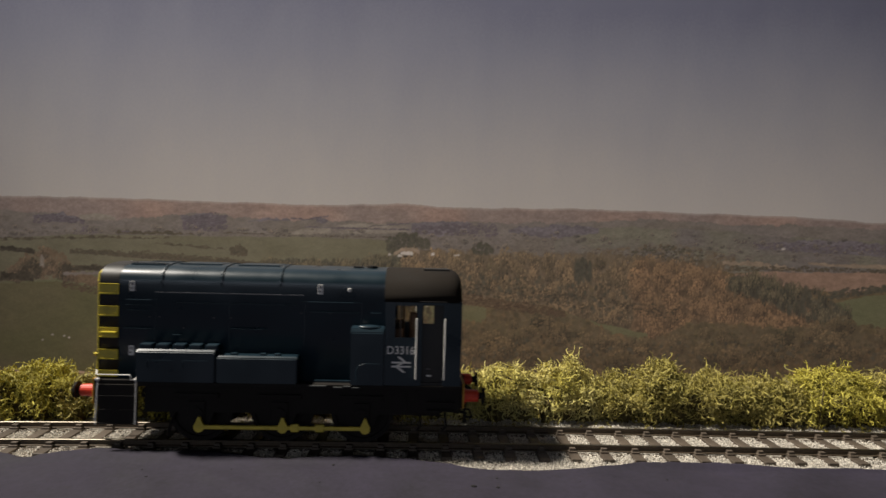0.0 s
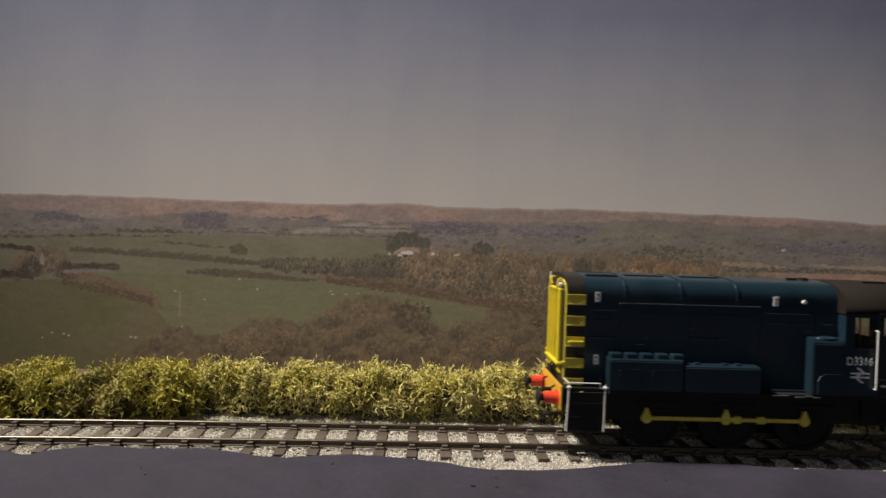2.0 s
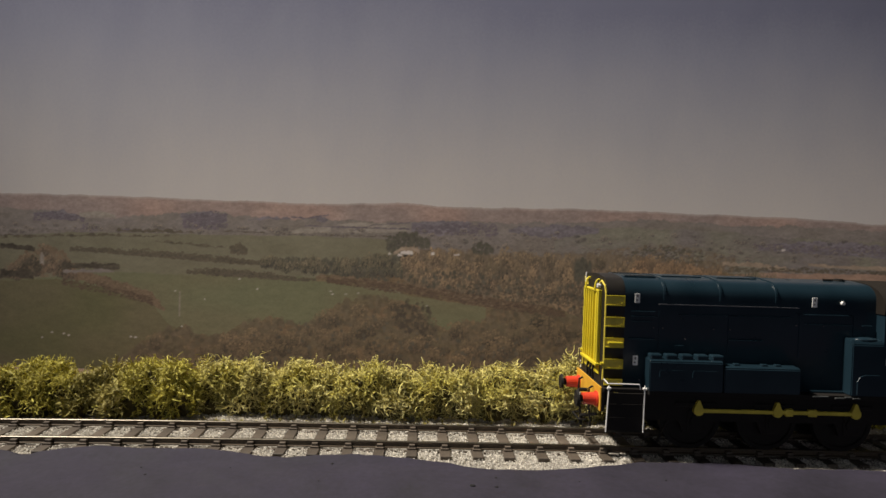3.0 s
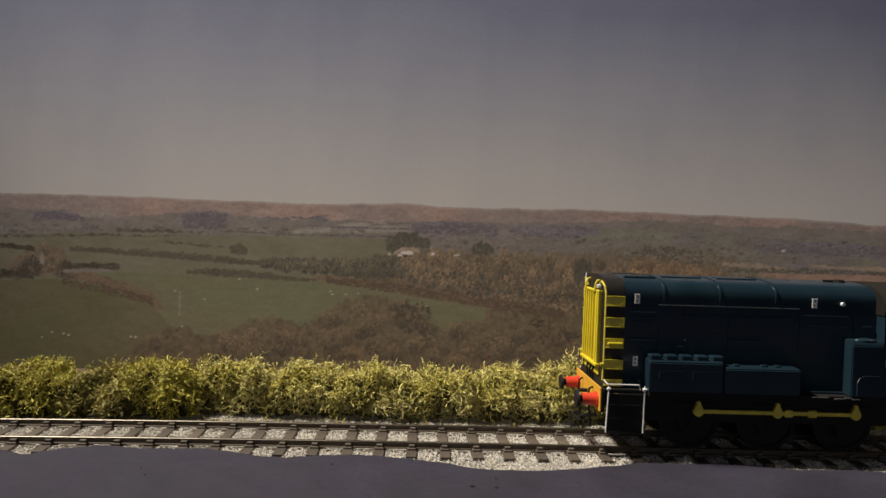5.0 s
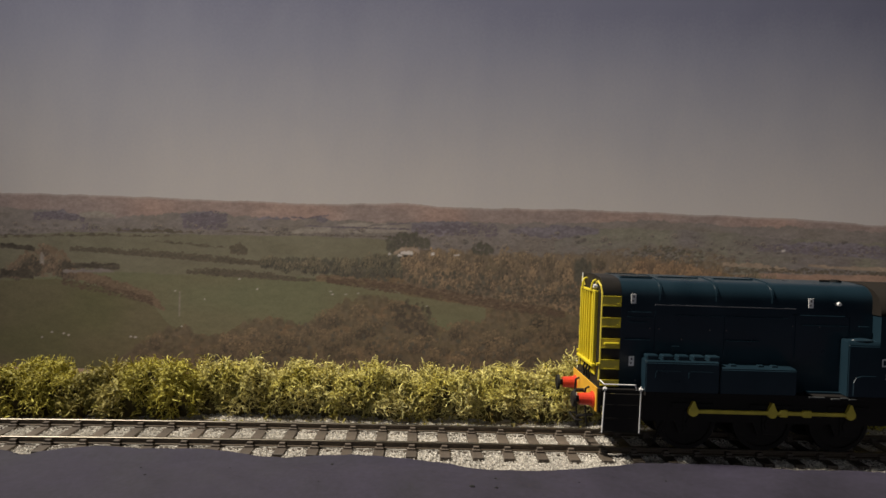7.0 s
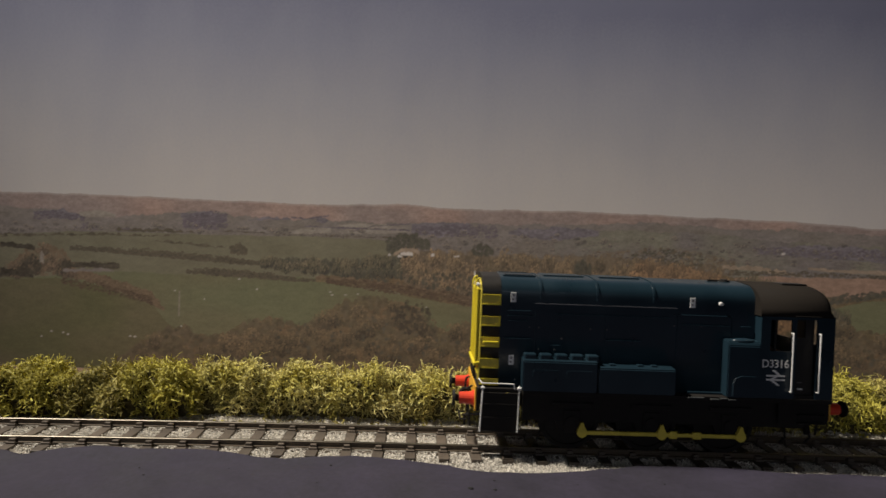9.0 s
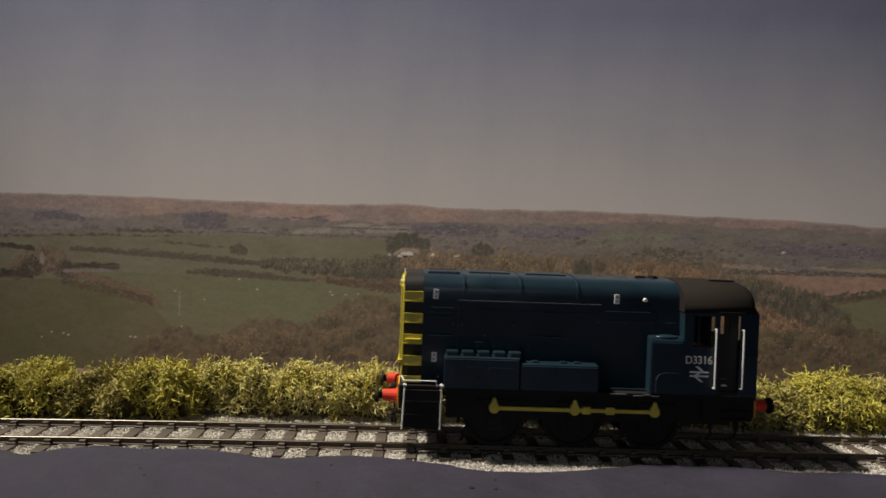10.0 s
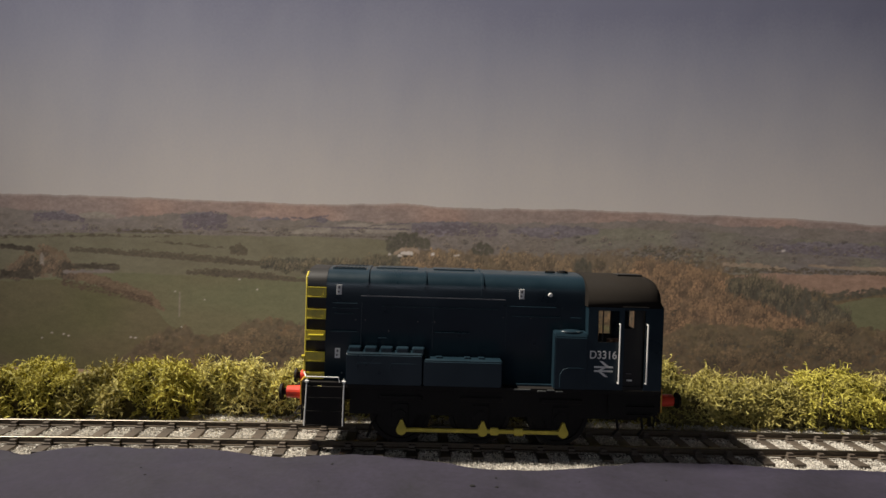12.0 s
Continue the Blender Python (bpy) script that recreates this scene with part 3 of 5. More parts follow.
    for a, c in (([(-73.0, 60.3), (-61.0, 63.7), (-53.9, 62.8)], [(-73.0, 59.2), (-60.8, 59.4), (-53.8, 60.4)]),
                 ([(-50.1, 61.6), (-33.9, 64.6), (-17.1, 64.6)], [(-50.0, 60.3), (-33.8, 60.5), (-17.1, 62.4)]),
                 ([(-174.7, 65.9), (-166.6, 67.2), (-157.1, 65.4)], [(-174.7, 64.3), (-166.5, 63.7), (-157.1, 63.8)]),
                 ([(-50.1, 64.3), (-39.3, 65.5), (-25.8, 65.4)], [(-50.1, 63.2), (-39.3, 63.3), (-25.8, 64.0)])):
        pr.strip("pale_field", a, c, pale, 0.3, 5)
    pr.tufts("plum_wood", [(-124.5, 64.5), (-119.2, 67.4), (-111.1, 68.7), (-103.8, 67.9)], [(-124.5, 60.7), (-119.2, 59.5), (-111.1, 59.5), (-103.8, 61.1)], plum, 220, 0.9, 0.6)
    pr.tufts("plum_wood", [(-196.2, 64.8), (-185.4, 66.3), (-171.8, 64.0)], [(-196.2, 61.6), (-185.4, 62.5), (-171.8, 61.8)], plum, 120, 0.8, 0.6)
    pr.tufts("plum_wood", [(-13.6, 64.4), (3.9, 66.6), (25.6, 66.8)], [(-13.6, 61.7), (3.9, 61.2), (25.6, 60.9)], plum, 220, 0.9, 0.6)
    pr.strip("field_wall", [(-73.2, 67.6), (-66.4, 67.0), (-55.1, 69.0)], [(-73.2, 66.9), (-66.4, 66.3), (-55.1, 68.3)], plum, 0.3, 31, 1.5)
    pr.strip("field_wall", [(-66.3, 63.5), (-44.7, 63.4), (-16.3, 63.5)], [(-66.3, 62.8), (-44.7, 62.7), (-16.3, 62.8)], plum, 0.3, 32, 1.5)
    pr.strip("field_wall", [(-105.5, 59.7), (-71.6, 59.2), (-25.6, 59.7)], [(-105.5, 58.9), (-71.6, 58.4), (-25.6, 58.9)], hedge, 0.3, 33, 1.5)
    pr.strip("field_wall", [(-43.3, 61.8), (-33.9, 64.8), (-16.4, 66.5)], [(-43.3, 61.3), (-33.9, 64.3), (-16.4, 65.9)], plum, 0.2, 34, 1.5)
    pr.strip("hedgerow", [(-212.2, 54.3), (-187.9, 54.8), (-164.1, 55.6)], [(-212.2, 52.9), (-187.9, 53.5), (-164.1, 54.3)], hedge, 0.4, 35, 1.5)
    pr.strip("hedgerow", [(-156.8, 58.8), (-139.8, 59.1)], [(-156.8, 57.2), (-139.8, 57.5)], plum, 0.5, 36, 1.5)
    pr.tufts("far_copse", [(-177.7, 57.3), (-170.4, 60.8), (-165.8, 58.8)], [(-177.7, 55.7), (-170.4, 56.2), (-165.8, 56.6)], plum, 50, 0.7, 1.0)
    pr.tufts("slope_copse", [(69.3, 55.3), (90.8, 57.6), (107.0, 59.8), (126.0, 57.2), (139.7, 54.4)], [(69.3, 50.9), (90.8, 49.5), (107.0, 49.0), (126.0, 48.0), (139.7, 47.9)], larch, 420, 1.0, 0.8)
    pr.tufts("slope_copse", [(90.9, 56.5), (107.0, 58.7), (124.7, 56.6)], [(90.9, 52.7), (107.0, 51.7), (124.7, 50.6)], dark, 120, 0.9, 0.7)
    pr.tufts("slope_copse", [(148.8, 61.7), (166.5, 61.2), (211.9, 61.6)], [(148.8, 59.5), (166.5, 58.5), (211.9, 58.9)], plum, 160, 0.8, 0.6)
    pr.tufts("far_trees", [(-253.0, 54.9), (-212.4, 57.3), (-131.2, 58.9), (-71.7, 59.3), (-17.6, 61.6), (31.2, 61.6), (112.4, 61.0), (212.0, 61.6)], [(-253.0, 52.7), (-212.4, 55.2), (-131.2, 57.3), (-71.6, 58.2), (-17.5, 58.4), (31.4, 55.6), (112.8, 52.4), (212.4, 53.5)], haze, 1100, 0.9, 0.5)
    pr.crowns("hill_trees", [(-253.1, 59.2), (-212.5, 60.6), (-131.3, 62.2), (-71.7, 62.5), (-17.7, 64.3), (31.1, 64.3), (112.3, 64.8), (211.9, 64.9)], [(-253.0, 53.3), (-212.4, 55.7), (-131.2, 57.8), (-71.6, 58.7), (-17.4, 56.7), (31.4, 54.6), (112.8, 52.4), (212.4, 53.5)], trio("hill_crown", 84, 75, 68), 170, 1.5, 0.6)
    pr.strip("far_green_field", [(-253.0, 53.3), (-212.4, 53.5), (-177.2, 56.6), (-131.2, 57.3), (-98.7, 57.6), (-60.8, 58.3), (-25.6, 58.1), (-19.4, 50.7)], [(-252.1, -8.2), (-129.7, -4.1), (-17.8, -0.4)], green, 0.25, 6)
    for a, c in (([(-212.4, 53.5), (-166.4, 55.9), (-131.2, 56.2)], [(-212.4, 52.7), (-166.3, 55.1), (-131.1, 55.7)]),
                 ([(-137.9, 53.6), (-120.2, 53.1), (-104.0, 51.7)], [(-137.9, 53.0), (-120.2, 52.2), (-103.9, 50.9)]),
                 ([(-156.7, 58.6), (-136.6, 59.3), (-119.0, 58.5)], [(-156.7, 57.8), (-136.6, 57.7), (-119.0, 58.0)]),
                 ([(-178.4, 49.2), (-136.4, 48.5), (-98.4, 46.5), (-84.8, 45.6)], [(-178.4, 47.9), (-136.3, 45.8), (-98.3, 43.8), (-84.8, 43.7)])):
        pr.strip("hedgerow", a, c, hedge, 0.7, 7, 1.5)
    pr.tufts("hedgerow_trees", [(-178.4, 49.8), (-136.4, 49.0), (-98.4, 47.0), (-82.1, 45.9)], [(-178.4, 47.6), (-136.3, 45.8), (-98.3, 43.8), (-82.1, 43.8)], hedge, 320, 0.75, 0.7)
    pr.tufts("tree", [(-101.8, 51.8), (-97.5, 54.1), (-94.2, 51.5)], [(-101.7, 49.1), (-97.4, 48.1), (-94.1, 48.8)], hedge, 60, 0.9)
    pr.strip("green_field", [(-252.7, 35.4), (-212.0, 32.9), (-179.5, 35.6), (-155.1, 38.1), (-122.6, 38.1), (-98.2, 38.9), (-60.2, 38.5), (-22.1, 32.2), (21.5, 26.8)], [(-251.8, -24.6), (-129.4, -17.8), (22.4, 0.9)], bright, 0.4, 8)
    pr.strip("olive_field", [(-252.7, 31.6), (-212.0, 31.8), (-184.9, 33.8), (-163.1, 30.7), (-138.5, 22.9), (-130.1, 13.6), (-121.9, 9.8)], [(-251.7, -30.0), (-183.7, -27.8), (-121.0, -25.7)], olive, 0.5, 9)
    for a, c in (([(-228.3, 33.5), (-212.0, 35.4), (-198.5, 36.1)], [(-228.3, 31.9), (-212.0, 33.5), (-198.5, 33.9)]),
                 ([(-181.8, 41.5), (-168.8, 42.2), (-155.2, 41.9)], [(-181.7, 38.8), (-168.7, 39.8), (-155.2, 39.4)]),
                 ([(-122.6, 39.7), (-103.7, 41.4), (-68.3, 37.7), (-60.2, 38.0)], [(-122.6, 38.6), (-103.6, 37.6), (-68.3, 36.6), (-60.2, 37.1)])):
        pr.strip("hedgerow", a, c, hedge, 0.8, 10, 2)
    pr.tufts("hedgerow_trees", [(-122.6, 40.2), (-103.7, 41.9), (-68.4, 38.2), (-60.2, 38.2)], [(-122.6, 38.6), (-103.6, 37.6), (-68.3, 36.6), (-60.2, 37.1)], hedge, 240, 0.75, 0.7)
    pr.strip("bracken", [(-182.3, 37.7), (-171.4, 37.0), (-155.1, 34.3), (-138.6, 28.3), (-132.5, 20.9)], [(-182.2, 35.0), (-171.3, 33.2), (-154.9, 28.3), (-138.5, 22.9), (-132.5, 19.8)], wedge, 1.0, 11, 3)
    pr.tufts("bracken_tufts", [(-182.3, 38.3), (-171.4, 37.5), (-155.1, 34.3), (-138.6, 28.3), (-132.5, 21.4)], [(-182.2, 35.0), (-171.3, 33.2), (-154.9, 28.3), (-138.5, 22.9), (-132.5, 19.8)], wedge, 300, 0.8, 0.7)
    pr.tufts("copse", [(-207.2, 39.6), (-198.7, 47.5), (-193.3, 49.6), (-186.3, 50.1), (-179.7, 45.4), (-176.3, 38.5)], [(-207.1, 34.2), (-198.5, 33.9), (-193.0, 34.6), (-186.0, 35.4), (-179.5, 36.2), (-176.3, 36.8)], wedge, 260, 1.1)
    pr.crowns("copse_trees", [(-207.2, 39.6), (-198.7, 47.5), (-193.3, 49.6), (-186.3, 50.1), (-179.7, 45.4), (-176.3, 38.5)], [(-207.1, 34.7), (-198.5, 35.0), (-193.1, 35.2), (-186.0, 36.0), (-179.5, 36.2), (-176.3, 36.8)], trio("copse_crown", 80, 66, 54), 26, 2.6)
    # dark spots that paint the shade inside the copse
    pr.tufts("copse_shade", [(-202.7, 41.9), (-197.3, 44.8), (-191.9, 43.9)], [(-202.5, 34.9), (-197.1, 35.1), (-191.8, 39.0)], hedge, 40, 0.9)
    pr.strip("hedgerow", [(-212.2, 50.2), (-202.7, 50.0), (-195.4, 48.9)], [(-212.2, 47.8), (-202.7, 47.6), (-195.4, 46.4)], hollow, 0.5, 37, 1.5)
    pr.strip("hedgerow", [(-211.9, 37.8), (-201.1, 37.6), (-195.7, 37.2)], [(-211.9, 34.0), (-201.1, 33.8), (-195.7, 33.4)], hollow, 0.8, 38, 2)
    pr.strip("hedgerow", [(-181.7, 41.5), (-168.7, 41.9), (-154.6, 41.8)], [(-181.7, 39.0), (-168.7, 39.5), (-154.6, 39.4)], hollow, 0.6, 39, 1.5)
    pr.tufts("copse_hollow", [(-202.2, 39.7), (-197.2, 44.8), (-192.5, 42.2)], [(-202.2, 34.8), (-197.2, 34.5), (-192.5, 36.2)], hollow, 70, 0.8, 1.0)
    pr.tufts("copse_hollow", [(-184.3, 40.3), (-180.1, 42.6), (-178.1, 41.6)], [(-184.3, 36.5), (-180.1, 36.1), (-178.1, 37.3)], hollow, 30, 0.7, 1.0)
    pr.strip("pale_trunk", [(-192.9, 45.7), (-191.0, 45.5)], [(-192.9, 40.8), (-191.0, 40.6)], pale, 0.8, 40, 1)
    pr.tufts("russet_dark_band", [(-182.0, 33.9), (-168.5, 32.7), (-152.1, 30.0), (-138.5, 26.1)], [(-182.0, 31.4), (-168.5, 28.3), (-152.1, 26.2), (-138.5, 22.8)], russet, 220, 0.8, 0.6)
    pr.strip("stone_yard", [(-181.7, 38.0), (-163.3, 39.4), (-157.3, 38.5)], [(-181.7, 36.9), (-163.3, 37.8), (-157.3, 37.7)], slope, 0.7, 3, 2)
    for x, z in ((-191.1, 5.6), (-186.5, 8.2), (-180.8, 7.8), (-178.4, 7.1), (-148.5, 7.3), (-146.3, 7.1), (-124.2, 13.0), (-113.6, 26.4), (-127.8, 30.0), (-97.1, 36.7), (-88.5, 32.1), (-53.3, 32.2), (-52.4, 30.9), (-45.9, 31.1), (-40.0, 31.8), (-7.0, 26.7)):
        q = pr.rng.uniform(0.4, 0.75)
        pr.strip("sheep", [(x - q, z), (x, z + 0.3), (x + q, z + 0.1)], [(x - q, z - 0.25), (x, z - 0.3), (x + q, z - 0.25)],
                 white, 0.2, x, 0.5)
    x, z = (-125.5, 23.8)
    pr.strip("telegraph_pole", [(x - 0.25, z + 6), (x + 0.25, z + 6)], [(x - 0.25, z - 6), (x + 0.25, z - 6)], pale, 0.0)
    pr.strip("brown_ground", [(-60.2, 38.5), (-22.5, 45.7), (31.5, 51.6), (112.9, 50.2), (167.3, 43.9), (254.2, 41.3)], [(-60.2, 36.9), (-22.1, 33.5), (21.5, 26.8), (59.8, 19.9), (101.2, 3.6), (256.7, -7.7)], brown, 0.6, 12)
    pr.tufts("conifer_wood", [(-87.0, 45.8), (-65.9, 47.0), (-44.2, 47.7), (-25.3, 50.0), (-14.5, 50.9)], [(-86.9, 43.6), (-65.8, 42.1), (-44.0, 39.6), (-25.1, 41.3), (-14.2, 40.6)], dark, 520, 0.95, 1.5)
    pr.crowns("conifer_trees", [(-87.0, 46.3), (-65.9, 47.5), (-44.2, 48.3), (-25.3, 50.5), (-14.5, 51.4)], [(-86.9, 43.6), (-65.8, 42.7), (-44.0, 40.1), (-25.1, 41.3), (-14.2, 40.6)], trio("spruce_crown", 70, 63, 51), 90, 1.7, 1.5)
    pr.tufts("farm_trees", [(-26.9, 55.9), (-21.6, 59.8), (-13.5, 61.2), (-6.6, 58.7)], [(-26.7, 52.1), (-21.3, 51.2), (-13.3, 54.2), (-6.5, 54.4)], dark, 130, 1.0)
    pr.tufts("woodland", [(-18.7, 53.4), (4.4, 53.1), (26.1, 52.8), (58.6, 53.3), (91.1, 53.3), (134.5, 50.9)], [(-18.2, 37.7), (5.0, 33.1), (27.0, 27.0), (59.7, 22.6), (92.5, 16.9), (136.0, 15.6)], larch, 2600, 1.25, 1.25)
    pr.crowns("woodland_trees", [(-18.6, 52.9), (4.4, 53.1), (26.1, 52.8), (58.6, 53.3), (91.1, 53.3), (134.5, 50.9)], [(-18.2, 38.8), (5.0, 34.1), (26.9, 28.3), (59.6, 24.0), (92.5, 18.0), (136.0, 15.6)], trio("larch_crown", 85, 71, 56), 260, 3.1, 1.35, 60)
    # shaded lower edge of the wood, painted in brown ink
    pr.tufts("shaded_wood_edge", [(-60.3, 39.6), (-38.5, 38.7), (-11.4, 36.9), (15.9, 32.3), (48.7, 26.9)], [(-60.2, 38.5), (-38.5, 36.5), (-11.3, 33.6), (16.1, 28.0), (48.8, 23.1)], wedge, 420, 0.9, 0.8)
    # dark gaps between the crowns: shade painted in ink
    pr.tufts("wood_gap_shade", [(-44.1, 45.0), (-6.2, 43.6), (31.9, 42.1), (69.9, 40.6), (94.5, 36.0)], [(-44.0, 39.6), (-5.9, 35.4), (32.3, 29.9), (70.4, 25.7), (95.1, 19.7)], dark, 220, 0.9, 1.3)
    pr.tufts("farm_trees", [(-27.2, 58.0), (-21.6, 60.9), (-13.5, 61.7), (-9.9, 59.7)], [(-27.2, 53.7), (-21.6, 54.4), (-13.5, 54.9), (-9.9, 55.3)], dark, 90, 0.9, 1.0)
    pr.strip("barn_roof", [(-23.5, 52.2), (-19.5, 54.5), (-14.6, 54.6), (-11.1, 53.4)], [(-23.5, 50.5), (-19.5, 52.8), (-14.6, 53.0), (-11.1, 51.8)], straw, 0.3, 41, 2)
    pr.strip("barn_door", [(-18.9, 51.2), (-16.7, 51.6)], [(-18.9, 49.6), (-16.7, 50.0)], hollow, 0.2, 42, 1)
    pr.strip("barn_door", [(-15.6, 51.4), (-14.3, 51.7)], [(-15.6, 50.0), (-14.3, 50.3)], hollow, 0.2, 43, 1)
    for x, z, w, h in ((*(-17.3, 51.9), 6.0, 1.7), (*(-20.5, 50.7), 2.2, 1.2), (*(-4.8, 52.0), 1.6, 1.7), (*(6.6, 51.6), 2.6, 0.8), (*(-25.4, 51.1), 1.4, 0.7), (*(162.9, 58.9), 1.8, 1.2)):
        pr.strip("farmhouse", [(x - w / 2, z + h * 0.2), (x, z + h / 2), (x + w / 2, z + h * 0.3)],
                 [(x - w / 2, z - h / 2), (x, z - h / 2), (x + w / 2, z - h / 2)], white, 0.3, x, 0.9)
    pr.tufts("yew", [(14.0, 56.1), (18.5, 59.0), (23.8, 55.9)], [(14.2, 52.4), (18.8, 52.0), (23.9, 52.7)], dark, 70, 0.9)
    pr.tufts("spruce", [(63.1, 48.6), (67.8, 52.5), (71.2, 48.8)], [(63.4, 40.4), (68.2, 40.6), (71.5, 40.7)], dark, 80, 1.0, 1.6)
    pr.strip("ploughed_field", [(140.1, 46.2), (156.3, 47.8), (175.3, 47.9), (212.7, 48.6), (253.8, 48.9)], [(140.2, 45.1), (167.5, 40.6), (194.7, 38.3), (213.0, 42.1), (254.1, 44.0)], plough, 0.4, 13)
    pr.strip("straw_field", [(133.9, 52.0), (150.7, 52.5), (172.5, 48.9)], [(134.0, 50.6), (150.8, 50.4), (172.6, 47.6)], straw, 0.7, 14, 2)
    pr.strip("straw_field", [(175.1, 52.8), (194.1, 52.3), (253.7, 52.2)], [(175.1, 51.5), (194.1, 50.7), (253.8, 50.0)], straw, 0.4, 15, 3)
    pr.tufts("hedgerow_trees", [(137.3, 49.9), (172.5, 50.5), (212.6, 50.3), (253.7, 51.1)], [(137.4, 47.8), (172.6, 48.4), (212.7, 48.6), (253.8, 49.4)], hedge, 260, 0.9, 0.6)
    pr.strip("green_corner", [(186.8, 33.1), (202.9, 36.9), (221.8, 39.2), (254.2, 41.3)], [(187.0, 28.2), (203.7, 20.6), (222.8, 18.5), (255.6, 14.1)], bright, 0.4, 16)
    pr.tufts("hedgerow_trees", [(185.2, 38.5), (202.7, 41.8), (221.6, 44.0)], [(185.4, 35.2), (202.9, 38.0), (221.7, 40.2)], dark, 170, 1.0, 0.7)
    pr.tufts("rust_wood", [(91.1, 51.7), (112.8, 50.7), (134.7, 45.5), (156.8, 38.1), (178.7, 32.0)], [(92.5, 16.9), (114.4, 12.2), (136.2, 10.2), (158.0, 10.9), (179.7, 11.6)], rust, 2200, 1.4, 1.3)
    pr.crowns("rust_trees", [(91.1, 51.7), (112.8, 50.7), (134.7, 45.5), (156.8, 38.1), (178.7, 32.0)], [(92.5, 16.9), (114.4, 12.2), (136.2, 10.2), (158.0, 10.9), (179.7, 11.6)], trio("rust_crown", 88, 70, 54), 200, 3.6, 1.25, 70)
    pr.tufts("conifers", [(137.5, 44.0), (151.0, 45.0), (167.4, 42.2), (181.1, 38.9), (195.2, 28.5)], [(137.7, 39.6), (151.5, 35.2), (168.1, 27.6), (181.9, 22.6), (195.6, 20.3)], dark, 420, 1.1, 1.7)
    pr.crowns("conifer_trees", [(137.5, 45.0), (151.0, 46.0), (167.4, 43.3), (181.1, 40.0), (195.1, 29.6)], [(137.7, 39.6), (151.5, 35.2), (168.1, 27.6), (181.9, 22.6), (195.6, 20.3)], trio("conifer_crown", 70, 63, 51), 60, 2.0, 1.9)
    # strip of green field, painted in as a lit strip
    pr.strip("lit_grass_strip", [(59.6, 25.1), (76.1, 20.7), (99.3, 16.6)], [(59.8, 18.6), (76.4, 10.9), (99.5, 12.8)], bright, 0.4, 17)
    edge = [(-156.9, -6.4), (-147.3, 1.3), (-132.8, 11.6), (-122.0, 13.1), (-115.9, 8.4), (-102.9, 9.9), (-92.2, 16.2), (-78.7, 19.4), (-67.7, 14.9), (-57.0, 20.1), (-46.4, 28.6), (-32.9, 31.3), (-11.0, 25.7), (-4.7, 17.0), (2.9, 15.3), (10.9, 19.7), (19.0, 21.0), (27.0, 26.2), (48.6, 29.1), (67.9, 22.1), (81.7, 16.5), (100.8, 12.8), (119.5, 21.9), (141.2, 21.2), (168.4, 20.8), (189.9, 25.6), (213.9, 22.3), (255.2, 22.3)]
    pr.strip("bush_ground", edge, [(-156.6, -21.4), (6.7, -16.0), (257.0, -13.1)], brown, 1.6, 18, 2.5)
    pr.tufts("bushes", edge, [(-156.6, -18.7), (6.6, -13.2), (256.9, -10.4)], bush, 5200, 1.35)
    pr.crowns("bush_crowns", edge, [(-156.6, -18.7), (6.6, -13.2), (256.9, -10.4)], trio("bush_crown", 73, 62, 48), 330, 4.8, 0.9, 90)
    # shade among the bushes, painted as dark ink spots
    pr.tufts("bush_shade", [(-102.8, 7.7), (-48.8, 20.4), (-21.7, 21.3), (-5.1, 10.9), (60.0, 13.1), (141.6, 13.1), (214.3, 15.5)], [(-102.3, -14.1), (-47.9, -12.3), (-20.7, -11.4), (-4.3, -13.6), (61.0, -11.4), (142.5, -8.7), (215.3, -6.3)], dark, 420, 1.0)
    # shadow band below the conifers, painted in dark russet ink
    pr.tufts("russet_dark_band", [(-55.3, 38.6), (-35.8, 38.2), (-11.3, 35.8), (10.5, 33.2), (43.2, 28.9), (59.5, 26.2)], [(-55.3, 36.5), (-35.8, 33.9), (-11.3, 31.4), (10.5, 28.3), (43.2, 24.5), (59.5, 23.5)], russet, 700, 0.9, 0.6)
    # flat dark dabs: painted shadows at the foot of the wood
    pr.tufts("wood_gap_shade", [(10.3, 37.3), (31.9, 39.4), (59.2, 34.9), (80.9, 33.4)], [(10.3, 33.2), (31.9, 31.2), (59.2, 28.1), (80.9, 26.9)], hollow, 120, 0.8, 0.7)
    pr.tufts("wood_gap_shade", [(81.0, 32.9), (100.0, 30.8), (113.7, 29.1)], [(81.0, 30.2), (100.0, 25.4), (113.7, 23.1)], hollow, 70, 0.8, 0.6)
    pr.tufts("oak", [(-21.3, 25.4), (-16.0, 29.6), (-8.9, 29.3), (-5.0, 25.1)], [(-21.3, 17.2), (-16.0, 13.3), (-8.9, 13.6), (-5.0, 16.4)], hollow, 80, 1.0, 1.0)
    pr.haze_edge(rgb(134, 124, 116, INK))
    pr.finish()


build_print()


